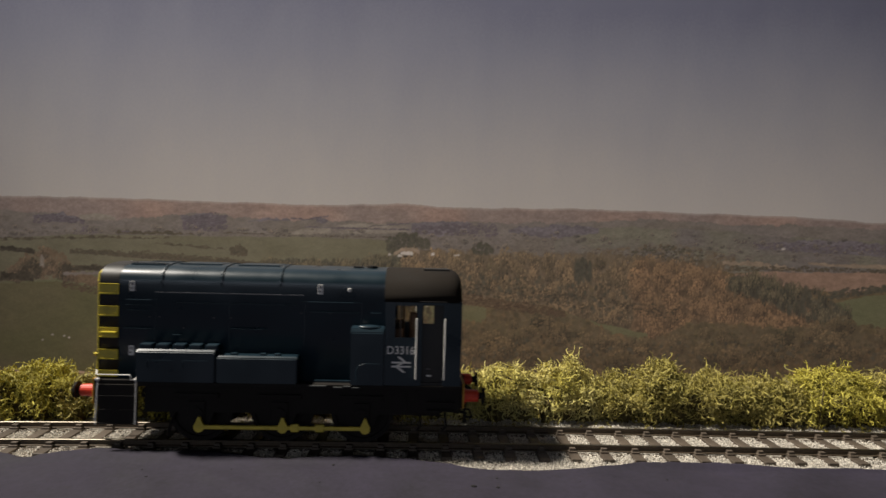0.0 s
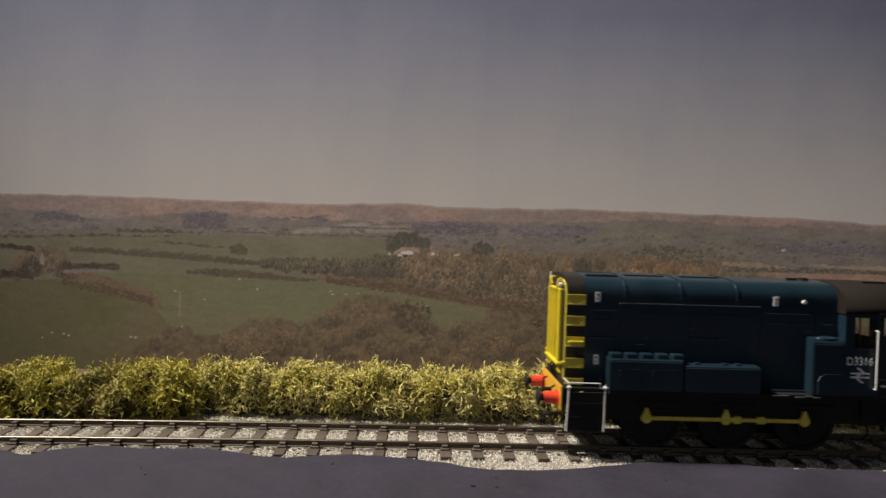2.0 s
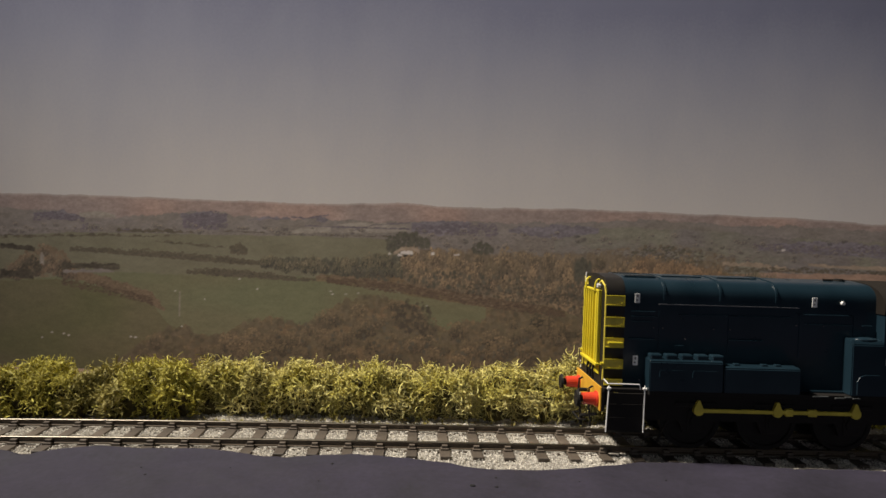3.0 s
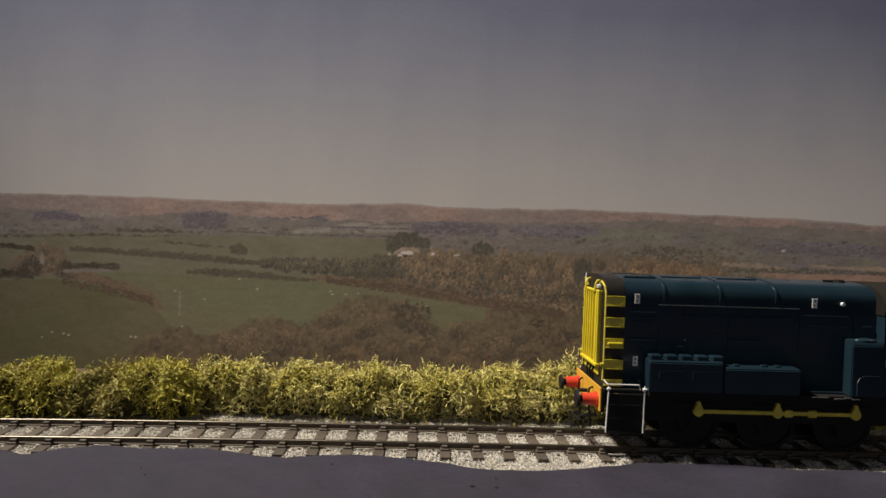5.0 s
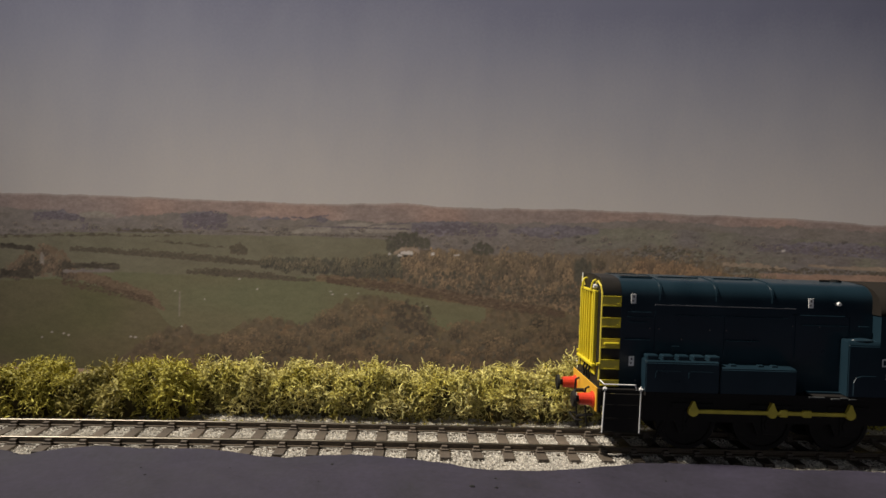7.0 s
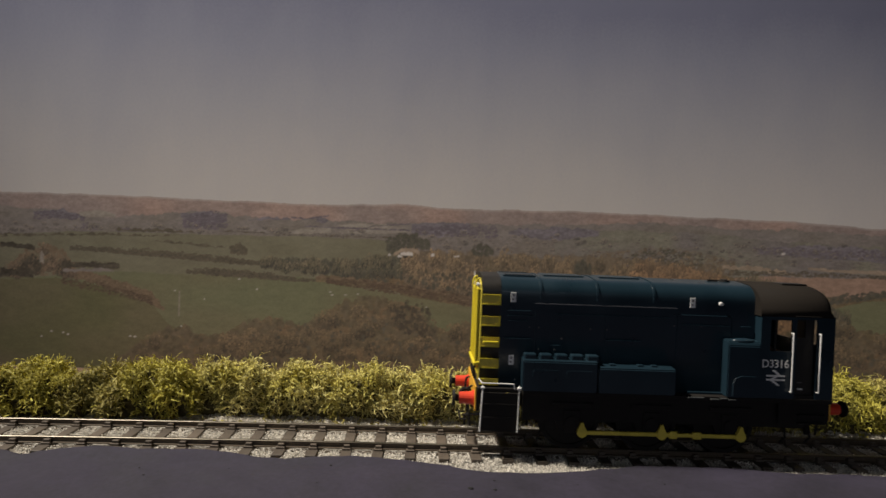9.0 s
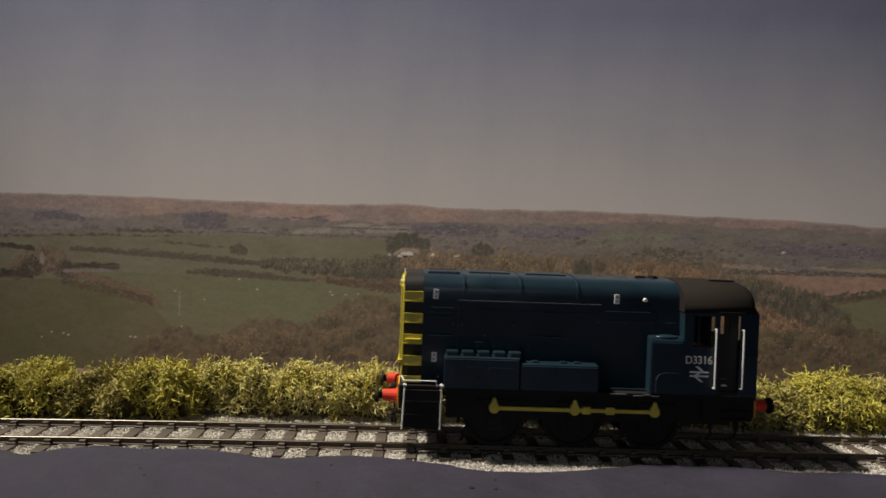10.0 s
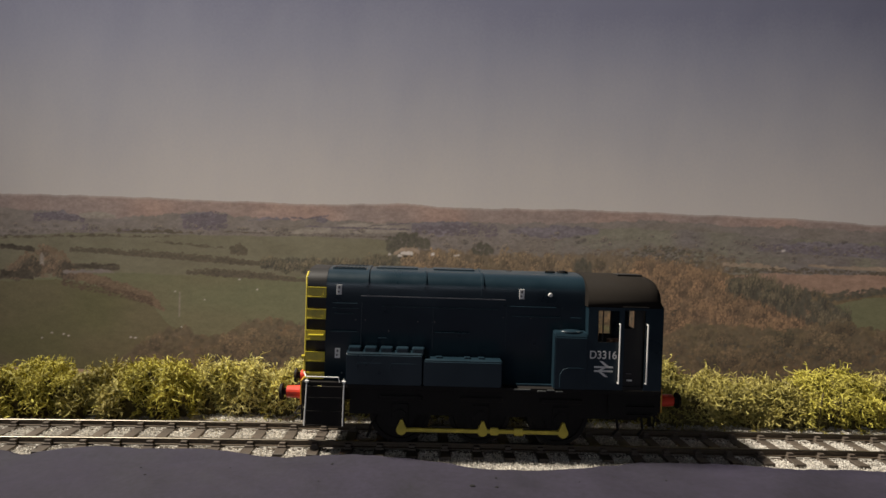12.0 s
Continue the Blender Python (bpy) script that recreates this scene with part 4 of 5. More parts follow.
# ---------------------------------------------------------------- moss hedge
def tube(p, d, n, step, r, axis, turn, jitter, verts, faces):
    """One curling three-sided fibre; gives back the points and directions along it."""
    k, way = len(verts), []
    for i in range(n + 1):
        side = d.cross(axis)
        if side.length < 1e-4:
            side = d.orthogonal()
        side.normalize()
        up = d.cross(side)
        rr = r * (1 - 0.4 * i / n)
        for j in range(3):
            a = TAU * j / 3
            q = p + side * (rr * math.cos(a)) + up * (rr * math.sin(a))
            verts.append((q.x * S, q.y * S, q.z * S))
        if i < n:
            for j in range(3):
                a, c = k + 3 * i + j, k + 3 * i + (j + 1) % 3
                faces.append((a, c, c + 3, a + 3))
        way.append((p, d))
        p = p + d * step
        d = (Matrix.Rotation(turn, 3, axis) @ d + Vector(jitter[i])).normalized()
    return way


def strands(rng, count, place, length, thick, verts, faces, twigs=1):
    """Curling moss fibres that fork into short side shoots."""
    for _ in range(count):
        p, d = place(rng)
        n = 6
        step = length * rng.uniform(0.5, 1.2) / n
        r = thick * rng.uniform(0.65, 1.35)
        way = tube(p, d, n, step, r, Vector(rng.normal(size=3)).normalized(), rng.uniform(0.25, 0.8), rng.normal(size=(n + 1, 3)) * 0.28, verts, faces)
        for i in rng.integers(1, n, twigs):
            q, e = way[i]
            e = (e * 0.5 + Vector(rng.normal(size=3)) * 0.7).normalized()
            tube(q, e, 3, length * rng.uniform(0.07, 0.13), r * 0.85, Vector(rng.normal(size=3)).normalized(), rng.uniform(0.3, 0.9),
                 rng.normal(size=(4, 3)) * 0.2, verts, faces)


# centre x, half length, height of the top over the rail head, front offset, green
CLUMPS = ((-158, 17, 15.4, 0, 2), (-133, 16, 14.8, -1, 1), (-113, 12, 14.0, 0, 2), (-94, 15, 16.4, 1, 1), (-70, 16, 16.2, 1, 0), (-46, 15, 16.4, 1, 0),
          (-22, 15, 15.8, 1, 0), (2, 14, 14.6, 1, 0), (22, 13, 16.2, 1, 0), (43, 13, 17.2, 1, 0), (62, 11, 13.0, 2, 2), (82, 15, 16.8, 0, 2),
          (104, 12, 14.8, 0, 2), (121, 11, 14.8, 0, 2), (142, 16, 16.6, 1, 1), (168, 18, 15.8, 1, 2))


def build_moss():
    rng = np.random.default_rng(21)
    for cx, half, top, fwd, fresh in CLUMPS:
        cy = 25.6 + fwd + 0.045 * max(cx, 0) - (2.0 if cx > 75 else 0) + (3 if cx < -80 else 0) * -2 + track_y(cx) * 0.4
        cz = -3.4
        tall = (top - cz) * 0.95
        wide = 8.5
        clump = empty("moss_clump", (cx, cy, cz))
        tagged(clump, ("bushy clump of yellow-green dried moss on the ballast edge",
                       "fresh green tuft of dried moss on the ballast edge",
                       "olive dried moss on the ballast edge, darkened as in weak light")[fresh], "moss", group="moss hedge behind the track")
        seed = cx * 0.37

        def surface(u, v):
            """u along, v from the front foot over the top to the back."""
            w = u * half
            bulge = 1 + 0.75 * noise.noise(Vector((w / 6.5 + seed, v * 4.5, seed))) + 0.3 * noise.noise(Vector((w / 2.6, v * 9, seed)))
            end = (1 - abs(u) ** 4) ** 0.5
            a = math.pi * v
            under = 1 - 0.3 * max(0.0, 1 - v / 0.14) * (0.5 + noise.noise(Vector((w / 5.0, 3.3, seed))))
            y = -wide * math.copysign(abs(math.cos(a)) ** 0.7, math.cos(a)) * (0.55 + 0.45 * end) * bulge * under
            z = tall * 0.9 * math.sin(a) ** 0.6 * (0.45 + 0.55 * end) * (0.5 + 0.5 * bulge)
            return Vector((u * half, y, z))

        # filler against see-through; its dark colour imitates shade in the gaps
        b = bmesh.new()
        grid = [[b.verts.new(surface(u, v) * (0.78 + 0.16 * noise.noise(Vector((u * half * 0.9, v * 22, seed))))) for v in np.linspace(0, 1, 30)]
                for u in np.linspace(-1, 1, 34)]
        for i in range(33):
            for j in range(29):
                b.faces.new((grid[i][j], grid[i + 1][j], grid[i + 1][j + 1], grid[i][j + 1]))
        part("core", b, MOSS_SHADE_AND_TWIG, clump, "matted inside of the moss, coloured dark like shade")
        verts, faces = [], []

        def place(g):
            for _ in range(14):
                u, v = g.uniform(-1, 1), 0.02 + 0.7 * g.uniform(0, 1) ** 0.8
                if noise.noise(Vector((u * half / 4.6 + seed, v * 6.0, 2.2))) > -0.08 - 0.35 * v:
                    break
            p = surface(u, v)
            out = Vector((u * 0.3, p.y / wide, p.z / tall * 0.8)).normalized()
            d = Vector(g.normal(size=3))
            d = (d - out * d.dot(out) * 0.85 + out * 0.06).normalized()
            return p * g.uniform(0.8, 1.0), d

        strands(rng, int(72 * half), place, 5.6, 0.175, verts, faces)
        strands(rng, int(28 * half), place, 4.2, 0.22, verts, faces)

        def foot(g):
            p = surface(g.uniform(-1, 1), g.uniform(0.0, 0.16))
            p.z = max(p.z, 0.5)
            return p * g.uniform(0.9, 1.12), (Vector((0, -0.5, 0.3)) + Vector(g.normal(size=3)) * 0.7).normalized()

        strands(rng, int(12 * half), foot, 3.4, 0.22, verts, faces)
        if cx == 121:
            part("twig", pipe([(8.6, -8.5, 1.0), (9.2, -8.8, 6.0), (9.8, -8.6, 11.0), (10.8, -8.0, 14.5)], 0.24, 6), MOSS_SHADE_AND_TWIG, clump,
                 "thin brown bare twig standing in the moss")
        me = bpy.data.meshes.new("fibre_mat")
        me.from_pydata(verts, [], faces)
        me.materials.append((MOSS, MOSS_GREEN, MOSS_OLIVE_DIMMED)[fresh])
        ob = new("fibre_mat", me)
        ob.parent = clump
        ob["kind"] = "stuff"


build_moss()


def build_loose_moss():
    """Stray fibres fallen on the ballast between the hedge and the rail."""
    rng = np.random.default_rng(8)
    verts, faces = [], []

    def place(g):
        x = g.uniform(-150, 165)
        y = track_y(x) + g.uniform(10.5, 19)
        a = g.uniform(0, TAU)
        return Vector((x, y, ballast_z(x, y) + 0.55)), Vector((math.cos(a), math.sin(a), 0.15)).normalized()

    strands(rng, 260, place, 3.0, 0.2, verts, faces)
    me = bpy.data.meshes.new("loose_moss")
    me.from_pydata(verts, [], faces)
    me.materials.append(MOSS_OLIVE_DIMMED)
    tagged(new("loose_moss", me), "stray moss fibres lying on the pale ballast", "moss", kind="stuff")


build_loose_moss()


# ---------------------------------------------------------------- locomotive
AXLES = (-23.06, 0.0, 23.06)
WHEEL_Z, CRANK = 9.02, 3.66


def writing(name, text, size, place, material, parent):
    data = bpy.data.curves.new(name, "FONT")
    data.body, data.size, data.align_x, data.align_y, data.extrude, data.offset = text, size * S, "CENTER", "CENTER", 0.05 * S, 0.03 * S
    tmp = new("scrap_text", data)
    me = bpy.data.meshes.new_from_object(tmp.evaluated_get(bpy.context.evaluated_depsgraph_get()))
    bpy.data.objects.remove(tmp)
    me.materials.clear()
    me.materials.append(material)
    ob = new(name, me)
    ob.parent = parent
    ob.matrix_local = Matrix.Translation(Vector(place) * S) @ pose(0, 0, 0, 90, 0, 0) @ Matrix.Diagonal((0.9, 1.0, 1.0, 1.0))
    return ob


def build_hood(loco):
    hood = part("hood", prism(arch(13, 18.5, 45.6, 50.6, 5.6), -44.9, 29.3), BLUE, loco, "glossy dark blue engine hood", True)
    b = prism(arch(13.05, 18.5, 45.65, 50.65, 5.6), -50.2, -44.9)
    nose = part("nose", b, NOSE_BLACK, loco, "black nose section with yellow warning stripes", True)
    for me in (hood.data, nose.data):
        me.polygons.foreach_set("use_smooth", [len(f.vertices) == 4 and abs(f.normal.x) < 0.5 for f in me.polygons])
    for x in (-33.4, -17.0, -0.6):
        part("roof_seam", prism([(y * 1.02, z + 0.28) for y, z in arch(13, 44, 45.6, 50.6, 5.6)], x - 0.3, x + 0.3), BLUE, hood)
    for y in (-6.5, 6.5):
        vent = part("roof_vent", box(-43.9, -34.3, y - 1.6, y + 1.6, 49.4, 50.55, 0.2), BLUE, hood)
        for k in range(8):
            x = -43.3 + 1.1 * k
            part("grille", box(x, x + 0.75, y - 1.3, y + 1.3, 50.5, 50.68), NOSE_BLACK, vent)
    for x in (-31.5, -14.6):
        part("roof_hatch", box(x, x + 12.2, -5.0, 5.0, 50.2, 50.72, 0.15), BLUE, hood)
    b = rod((24.5, -2.5, 50.2), (24.5, -2.5, 51.0), 1.7, 14)
    b = rod((24.5, -2.5, 51.0), (24.5, -2.5, 51.2), 1.2, 14, bm=b)
    part("exhaust", b, NOSE_BLACK, hood)
    part("whistle", rod((19.0, -3.5, 50.8), (22.0, -3.5, 50.8), 0.3), NOSE_BLACK, hood)
    for side in (-1, 1):
        y = 13.0 * side

        def plate(name, x0, x1, z0, z1, proud, m, owner, label="", bevel=0.06):
            a, c = sorted((y - 0.1 * side, y + proud * side))
            return part(name, box(x0, x1, a, c, z0, z1, bevel), m, owner, label)

        for z0, z1 in ((42.0, 45.0), (35.9, 38.8), (29.9, 32.8), (23.8, 26.7), (19.0, 20.9)):
            stripe = plate("warning_stripe", -50.25, -44.85, z0, z1, 0.16, DULL_YELLOW, nose, "yellow stripe panel with a raised rim")
            plate("rim", -50.25, -44.85, z1 - 0.35, z1, 0.34, YELLOW, stripe)
            plate("rim", -50.25, -44.85, z0, z0 + 0.35, 0.34, YELLOW, stripe)
            plate("rim", -45.2, -44.85, z0 + 0.36, z1 - 0.36, 0.34, YELLOW, stripe)
            plate("rivet", -46.0, -45.6, z0 + 0.6, z0 + 1.0, 0.42, YELLOW, stripe)
        part("ledge", box(-49.6, -45.2, *sorted((13.1 * side, 14.0 * side)), 30.9, 31.7, 0.25), YELLOW, nose)
        for x, z in ((-41.3, 44.4), (10.7, 44.6), (-41.3, 26.4)):
            t = plate("notice_plate", x - 0.75, x + 0.75, z - 1.4, z + 1.4, 0.14, WHITE, hood, "small white notice plate")
            plate("print_bar", x - 0.25, x + 0.25, z + 0.3, z + 1.0, 0.2, TAG_GREY, t, bevel=0)
            plate("print_bar", x - 0.4, x + 0.1, z - 0.8, z - 0.3, 0.2, TAG_GREY, t, bevel=0)
        part("marker_lamp", rod((18.9, y, 44.6), (18.9, y + 0.7 * side, 44.6), 0.62, 14, 0.5), WHITE, hood, "small white round lamp")
        part("gutter_rail", box(-35.0, 6.1, *sorted((y - 0.05, y + 0.45 * side)), 42.7, 42.95), mat("rail_grey", (0.09, 0.09, 0.10), 0.4), hood,
             "thin grey rail along the hood")
        for z, x0, x1 in ((40.6, -43, -36), (39.2, -43, -35.5), (37.7, -42.5, -37), (32.6, -43.5, -36), (31.0, -30, -27.5),
                          (41.0, 5.5, 22.0), (38.2, 8.0, 22.0), (38.2, 25.0, 28.0), (40.0, -29, 4), (33.0, -14, -4)):
            plate("panel_joint", x0, x1, z - 0.13, z + 0.13, 0.4, BLUE, hood, bevel=0.1)
        for x in (-34.8, -14.5, 6.4, 22.4):
            plate("panel_joint", x - 0.09, x + 0.09, 28.5, 41.0, 0.12, BLUE, hood, bevel=0)
        for x, z in ((-36.4, 36.0), (-33.7, 36.0), (-18.8, 36.0), (-14.0, 36.0), (5.5, 37.8), (13.5, 37.8), (-27, 33), (-40, 20.8)):
            part("door_catch", rod((x, y, z), (x, y + 0.3 * side, z), 0.2, 6), TAG_GREY, hood)


def build_front(loco):
    front = part("radiator_front", box(-50.6, -50.15, -8.1, 8.1, 21.0, 46.0, 0.2), YELLOW, loco, "yellow radiator front with upright ribs")
    for y in (-7.8, 7.8):
        part("side_frame", box(-51.4, -50.6, y - 0.4, y + 0.4, 24.6, 46.1, 0.2), YELLOW, front)
    part("top_frame", box(-51.4, -50.5, -7.3, 7.3, 45.4, 46.1, 0.2), YELLOW, front)
    part("bottom_frame", box(-51.8, -50.5, -9.0, 9.0, 23.6, 24.5, 0.2), YELLOW, front)
    for y, w in ((-5.6, 0.5), (-2.0, 0.3), (0.6, 0.3), (3.2, 0.3), (5.8, 0.3)):
        part("rib", box(-51.3, -50.5, y - w, y + w, 24.6, 45.3, 0.15), YELLOW, front)
    part("filler_cap", rod((-50.9, -1.0, 47.6), (-49.6, -1.0, 47.6), 1.0, 14), NOSE_BLACK, front, "small dark cap over the radiator")
    for y in (-5.2, 5.2):
        part("lamp_bracket", pipe([(-49.6, y, 45.8)] + [(-50.5 + 1.1 * math.cos(a), y, 46.4 + 2.6 * math.sin(a)) for a in np.linspace(0, math.pi, 9)]
                                  + [(-51.6, y, 45.8)], 0.3), YELLOW, front, "yellow hooped lamp bracket")
    part("lamp", rod((-51.5, -7.2, 47.3), (-50.4, -7.2, 47.3), 0.6, 12), WHITE, front)
    part("aerial", rod((-50.9, 8.0, 45.8), (-50.9, 8.0, 50.4), 0.2, 6), WHITE, front)
    for side, y in ((-1, 12.9), (1, 10.0)):
        part("corner_handrail", pipe([(-50.5, 6.8 * side, 46.6), (-50.7, 7.4 * side, 48.2), (-50.7, 9.2 * side, 48.9), (-50.6, (y - 0.6) * side, 47.6),
                                      (-50.4, y * side, 45.6), (-50.4, y * side, 26.0), (-50.6, y * side, 20.6)], 0.28), DULL_YELLOW, front)
        part("handrail_knob", rod((-51.4, y * side, 25.2), (-50.4, y * side, 25.2), 0.5, 10), YELLOW, front)
    for y in (-4.0, -1.2, 2.0):
        part("drain_pipe", pipe([(-50.6, y, 23.6), (-51.2, y, 21.6), (-50.9, y, 18.9)], 0.35, 6), BLACK, front)


def build_cab(loco):
    b = bmesh.new()
    for y in (-1, 1):
        a, c = sorted((16.5 * y, 15.9 * y))
        for x0, x1, z0, z1 in ((29.3, 32.1, 18.5, 42.2), (32.1, 38.2, 18.5, 32.0), (32.1, 38.2, 40.9, 42.2), (38.2, 39.6, 18.5, 42.2),
                               (39.6, 45.6, 41.2, 42.2), (45.6, 50.75, 18.5, 42.2)):
            b = box(x0, x1, a, c, z0, z1, bm=b)
    for x0, x1 in ((29.3, 29.9), (50.1, 50.7)):
        for y0, y1, z0, z1 in ((-15.9, 15.9, 18.5, 33.0), (-15.9, -12.5, 33.0, 42.2), (-3.0, 3.0, 33.0, 42.2), (12.5, 15.9, 33.0, 42.2),
                               (-12.5, 12.5, 40.5, 46.5)):
            b = box(x0, x1, y0, y1, z0, z1, bm=b)
    cab = part("cab", b, BLUE, loco, "dark blue driver's cab with open doorway")
    profile = []
    for i in range(21):
        a = math.pi * i / 20
        profile.append((-16.7 * math.copysign(abs(math.cos(a)) ** 0.62, math.cos(a)), 41.9 + 8.7 * math.sin(a) ** 0.75))
    b = bmesh.new()
    rings = []
    for x, k, dz in ((29.0, 1, 0), (47.0, 1, 0), (48.6, 0.985, -0.25), (49.8, 0.95, -0.9), (50.5, 0.88, -1.9), (50.78, 0.82, -3.0)):
        rings.append([b.verts.new((x, y * (1 if z < 42.3 else k), 41.9 + max(z - 41.9 + dz * (z - 41.9) / 8.7, 0))) for y, z in profile])
    for r, q in zip(rings, rings[1:]):
        for i in range(20):
            b.faces.new((r[i], r[i + 1], q[i + 1], q[i]))
        b.faces.new((r[20], r[0], q[0], q[20]))
    b.faces.new(rings[0])
    b.faces.new(rings[-1][::-1])
    roof = part("cab_roof", b, ROOF_GREY, loco, "matt grey-brown curved cab roof", True)
    roof.data.polygons.foreach_set("use_smooth", [len(f.vertices) == 4 for f in roof.data.polygons])
    part("roof_vent", box(39.8, 47.4, -7.5, -1.5, 50.1, 50.9, 0.2), NOSE_BLACK, roof)
    part("rain_strip", box(38.9, 46.4, -16.95, -16.6, 42.0, 42.3, 0.08), NOSE_BLACK, roof)
    part("cab_floor", box(29.9, 50.1, -15.9, 15.9, 18.5, 19.3), NOSE_BLACK, cab)
    part("control_desk", box(30.2, 34.5, -9.0, 11.0, 19.3, 33.5, 0.4), INTERIOR, cab, "brown control desk inside the cab")
    part("backrest", box(36.0, 38.4, 4.5, 6.0, 26.0, 36.5, 0.5), INTERIOR, cab, "brown seat back seen through the window")
    part("cab_stanchion", box(34.0, 34.5, 6.0, 6.6, 19.3, 41.5), INTERIOR, cab)
    part("seat", box(43.0, 47.5, 5.0, 12.0, 19.3, 29.0, 0.5), INTERIOR, cab)
    for side in (-1, 1):
        a, c = sorted((14.6 * side, 15.0 * side))
        stile = 42.9 if side < 0 else 45.0
        low = 35.8 if side < 0 else 30.0
        bb = box(39.6, 45.6, a, c, 19.3, low)
        for x0, x1, z0, z1 in ((39.6, 39.9, low, 41.2), (stile, 45.6, low, 41.2), (39.9, stile, 40.9, 41.2)):
            bb = box(x0, x1, a, c, z0, z1, bm=bb)
        part("door", bb, NOSE_BLACK, cab, "dark cab door set back in its opening")
        pane = part("pane", box(32.1, 38.2, *sorted((16.05 * side, 16.2 * side)), 32.0, 40.9), GLASS, cab, "clear cab window")
        pane.visible_shadow = False
        f = box(33.4, 33.7, *sorted((16.0 * side, 16.4 * side)), 32.0, 40.9)
        part("glazing_bar", f, NOSE_BLACK, cab)
        part("handle", box(41.2, 42.6, *sorted((15.0 * side, 15.6 * side)), 20.9, 21.4, 0.1), WHITE, cab, "small bright door handle")
        part("sill_plate", box(41.0, 42.4, *sorted((15.0 * side, 15.4 * side)), 22.9, 23.1), TAG_GREY, cab)
        y = 17.5 * side
        for x in (38.1, 46.0):
            part("cab_handrail", pipe([(x, 16.4 * side, 37.3), (x, y, 37.3), (x, y, 20.6), (x, 16.4 * side, 20.6)], 0.21), WHITE, cab,
                 "white upright handrail")
    n = writing("running_number", "D3316", 3.2, (33.8, -16.53, 28.3), WHITE, cab)
    tagged(n, "white running number on the cab side")
    b = bmesh.new()
    for z in (23.75, 25.05):
        b = slab([(30.9, z - 0.28), (37.1, z - 0.28), (37.1, z + 0.28), (30.9, z + 0.28)], -16.62, -16.45, b)
    b = slab([(32.6, 26.95), (33.7, 26.95), (35.7, 25.3), (34.6, 25.3)], -16.62, -16.45, b)
    b = slab([(33.6, 24.8), (34.7, 24.8), (33.4, 24.0), (32.3, 24.0)], -16.62, -16.45, b)
    b = slab([(32.3, 23.5), (33.4, 23.5), (35.6, 21.85), (34.5, 21.85)], -16.62, -16.45, b)
    for v in b.verts:
        v.co.x, v.co.z = 34.0 + (v.co.x - 34.0) * 0.87, 24.4 + (v.co.z - 24.4) * 0.87
    part("emblem", b, WHITE, cab, "white arrow-shaped emblem")


def build_underframe(loco):
    b = box(-38.2, 50.9, -16.6, 16.6, 17.2, 18.5, 0.2)
    part("footplate", box(-50.6, -38.0, -14.4, 14.4, 17.3, 18.45, 0.2, bm=b), BLACK, loco, "black running plate")
    for side in (-1, 1):
        y0, y1 = sorted((12.0 * side, 12.9 * side))
        out = [(-37.5, 17.2), (-37.5, 9.2)]
        for ax in AXLES:
            out += [(ax - 4.8, 9.2), (ax - 3.4, 5.6), (ax + 3.4, 5.6), (ax + 4.8, 9.2)]
        out += [(38.0, 9.2), (38.0, 17.2)]
        part("outside_frame", slab(out, y0, y1), BLACK, loco, "black outside frame plate")
        for ax in AXLES:
            b = box(ax - 2.4, ax + 2.4, *sorted((12.9 * side, 13.4 * side)), 6.0, 12.5, 0.2)
            part("axlebox", b, BLACK, loco)
            part("spring", box(ax - 6.2, ax + 6.2, *sorted((12.9 * side, 13.6 * side)), 13.4, 14.8, 0.3), BLACK, loco)
        s = part("step_plate", box(-49.6, -38.6, *sorted((14.3 * side, 14.8 * side)), 6.0, 17.2, 0.1), BLACK, loco, "black step panel")
        for z in (6.1, 10.0, 13.8):
            part("tread", box(-49.3, -38.9, *sorted((14.8 * side, 14.95 * side)), z, z + 0.3, 0.05), BLACK, s)
        s = part("valance", box(36.2, 50.7, *sorted((14.4 * side, 15.0 * side)), 11.0, 17.2, 0.1), BLACK, loco, "black rear frame panel")
        part("tread", box(41.5, 49.5, *sorted((15.0 * side, 16.0 * side)), 11.1, 11.5, 0.05), BLACK, s)
        part("tread", box(41.5, 49.5, *sorted((15.0 * side, 16.0 * side)), 13.4, 13.8, 0.05), BLACK, s)
        part("brake_cylinder", rod((37.5, 11.5 * side, 10.2), (45.5, 11.5 * side, 10.2), 1.5, 14), BLACK, loco)
        for x in (39.5, 46.8):
            part("brake_hanger", pipe([(x, 12.4 * side, 10.0), (x + 0.5, 12.4 * side, 6.2), (x - 0.6, 11.6 * side, 4.4)], 0.35, 6), BLACK, loco)
        for x0, x1, z in ((8.8, 13.4, 17.95), (15.4, 17.9, 17.6), (18.2, 20.2, 17.9), (20.6, 22.6, 17.6)):
            part("kick_step", box(x0, x1, *sorted((16.5 * side, 17.3 * side)), z, z + 0.35, 0.06), STEP_GREY, loco)
        part("door_sill", box(9.6, 22.4, *sorted((13.0 * side, 14.2 * side)), 18.5, 19.1, 0.1), BLUE, loco)
        part("sand_pipe", pipe([(-28.5, 10.5 * side, 12), (-31.5, 9.5 * side, 5), (-32.5, 8.6 * side, 1.2)], 0.4), BLACK, loco)
        y = 15.3 * side
        for x, lean in ((-49.3, -0.5), (-38.95, -0.1)):
            b = pipe([(x + lean, y, 6.2), (x, y, 18.6), (x, 14.6 * side, 18.9)], 0.2)
            b = rod((x - 0.5, y, 18.7), (x + 0.5, y, 18.7), 0.4, bm=b)
            b = rod((x, y, 18.4), (x, y, 19.6), 0.4, r2=0.1, bm=b)
            part("step_handrail", b, WHITE, loco, "white upright handrail beside the steps")
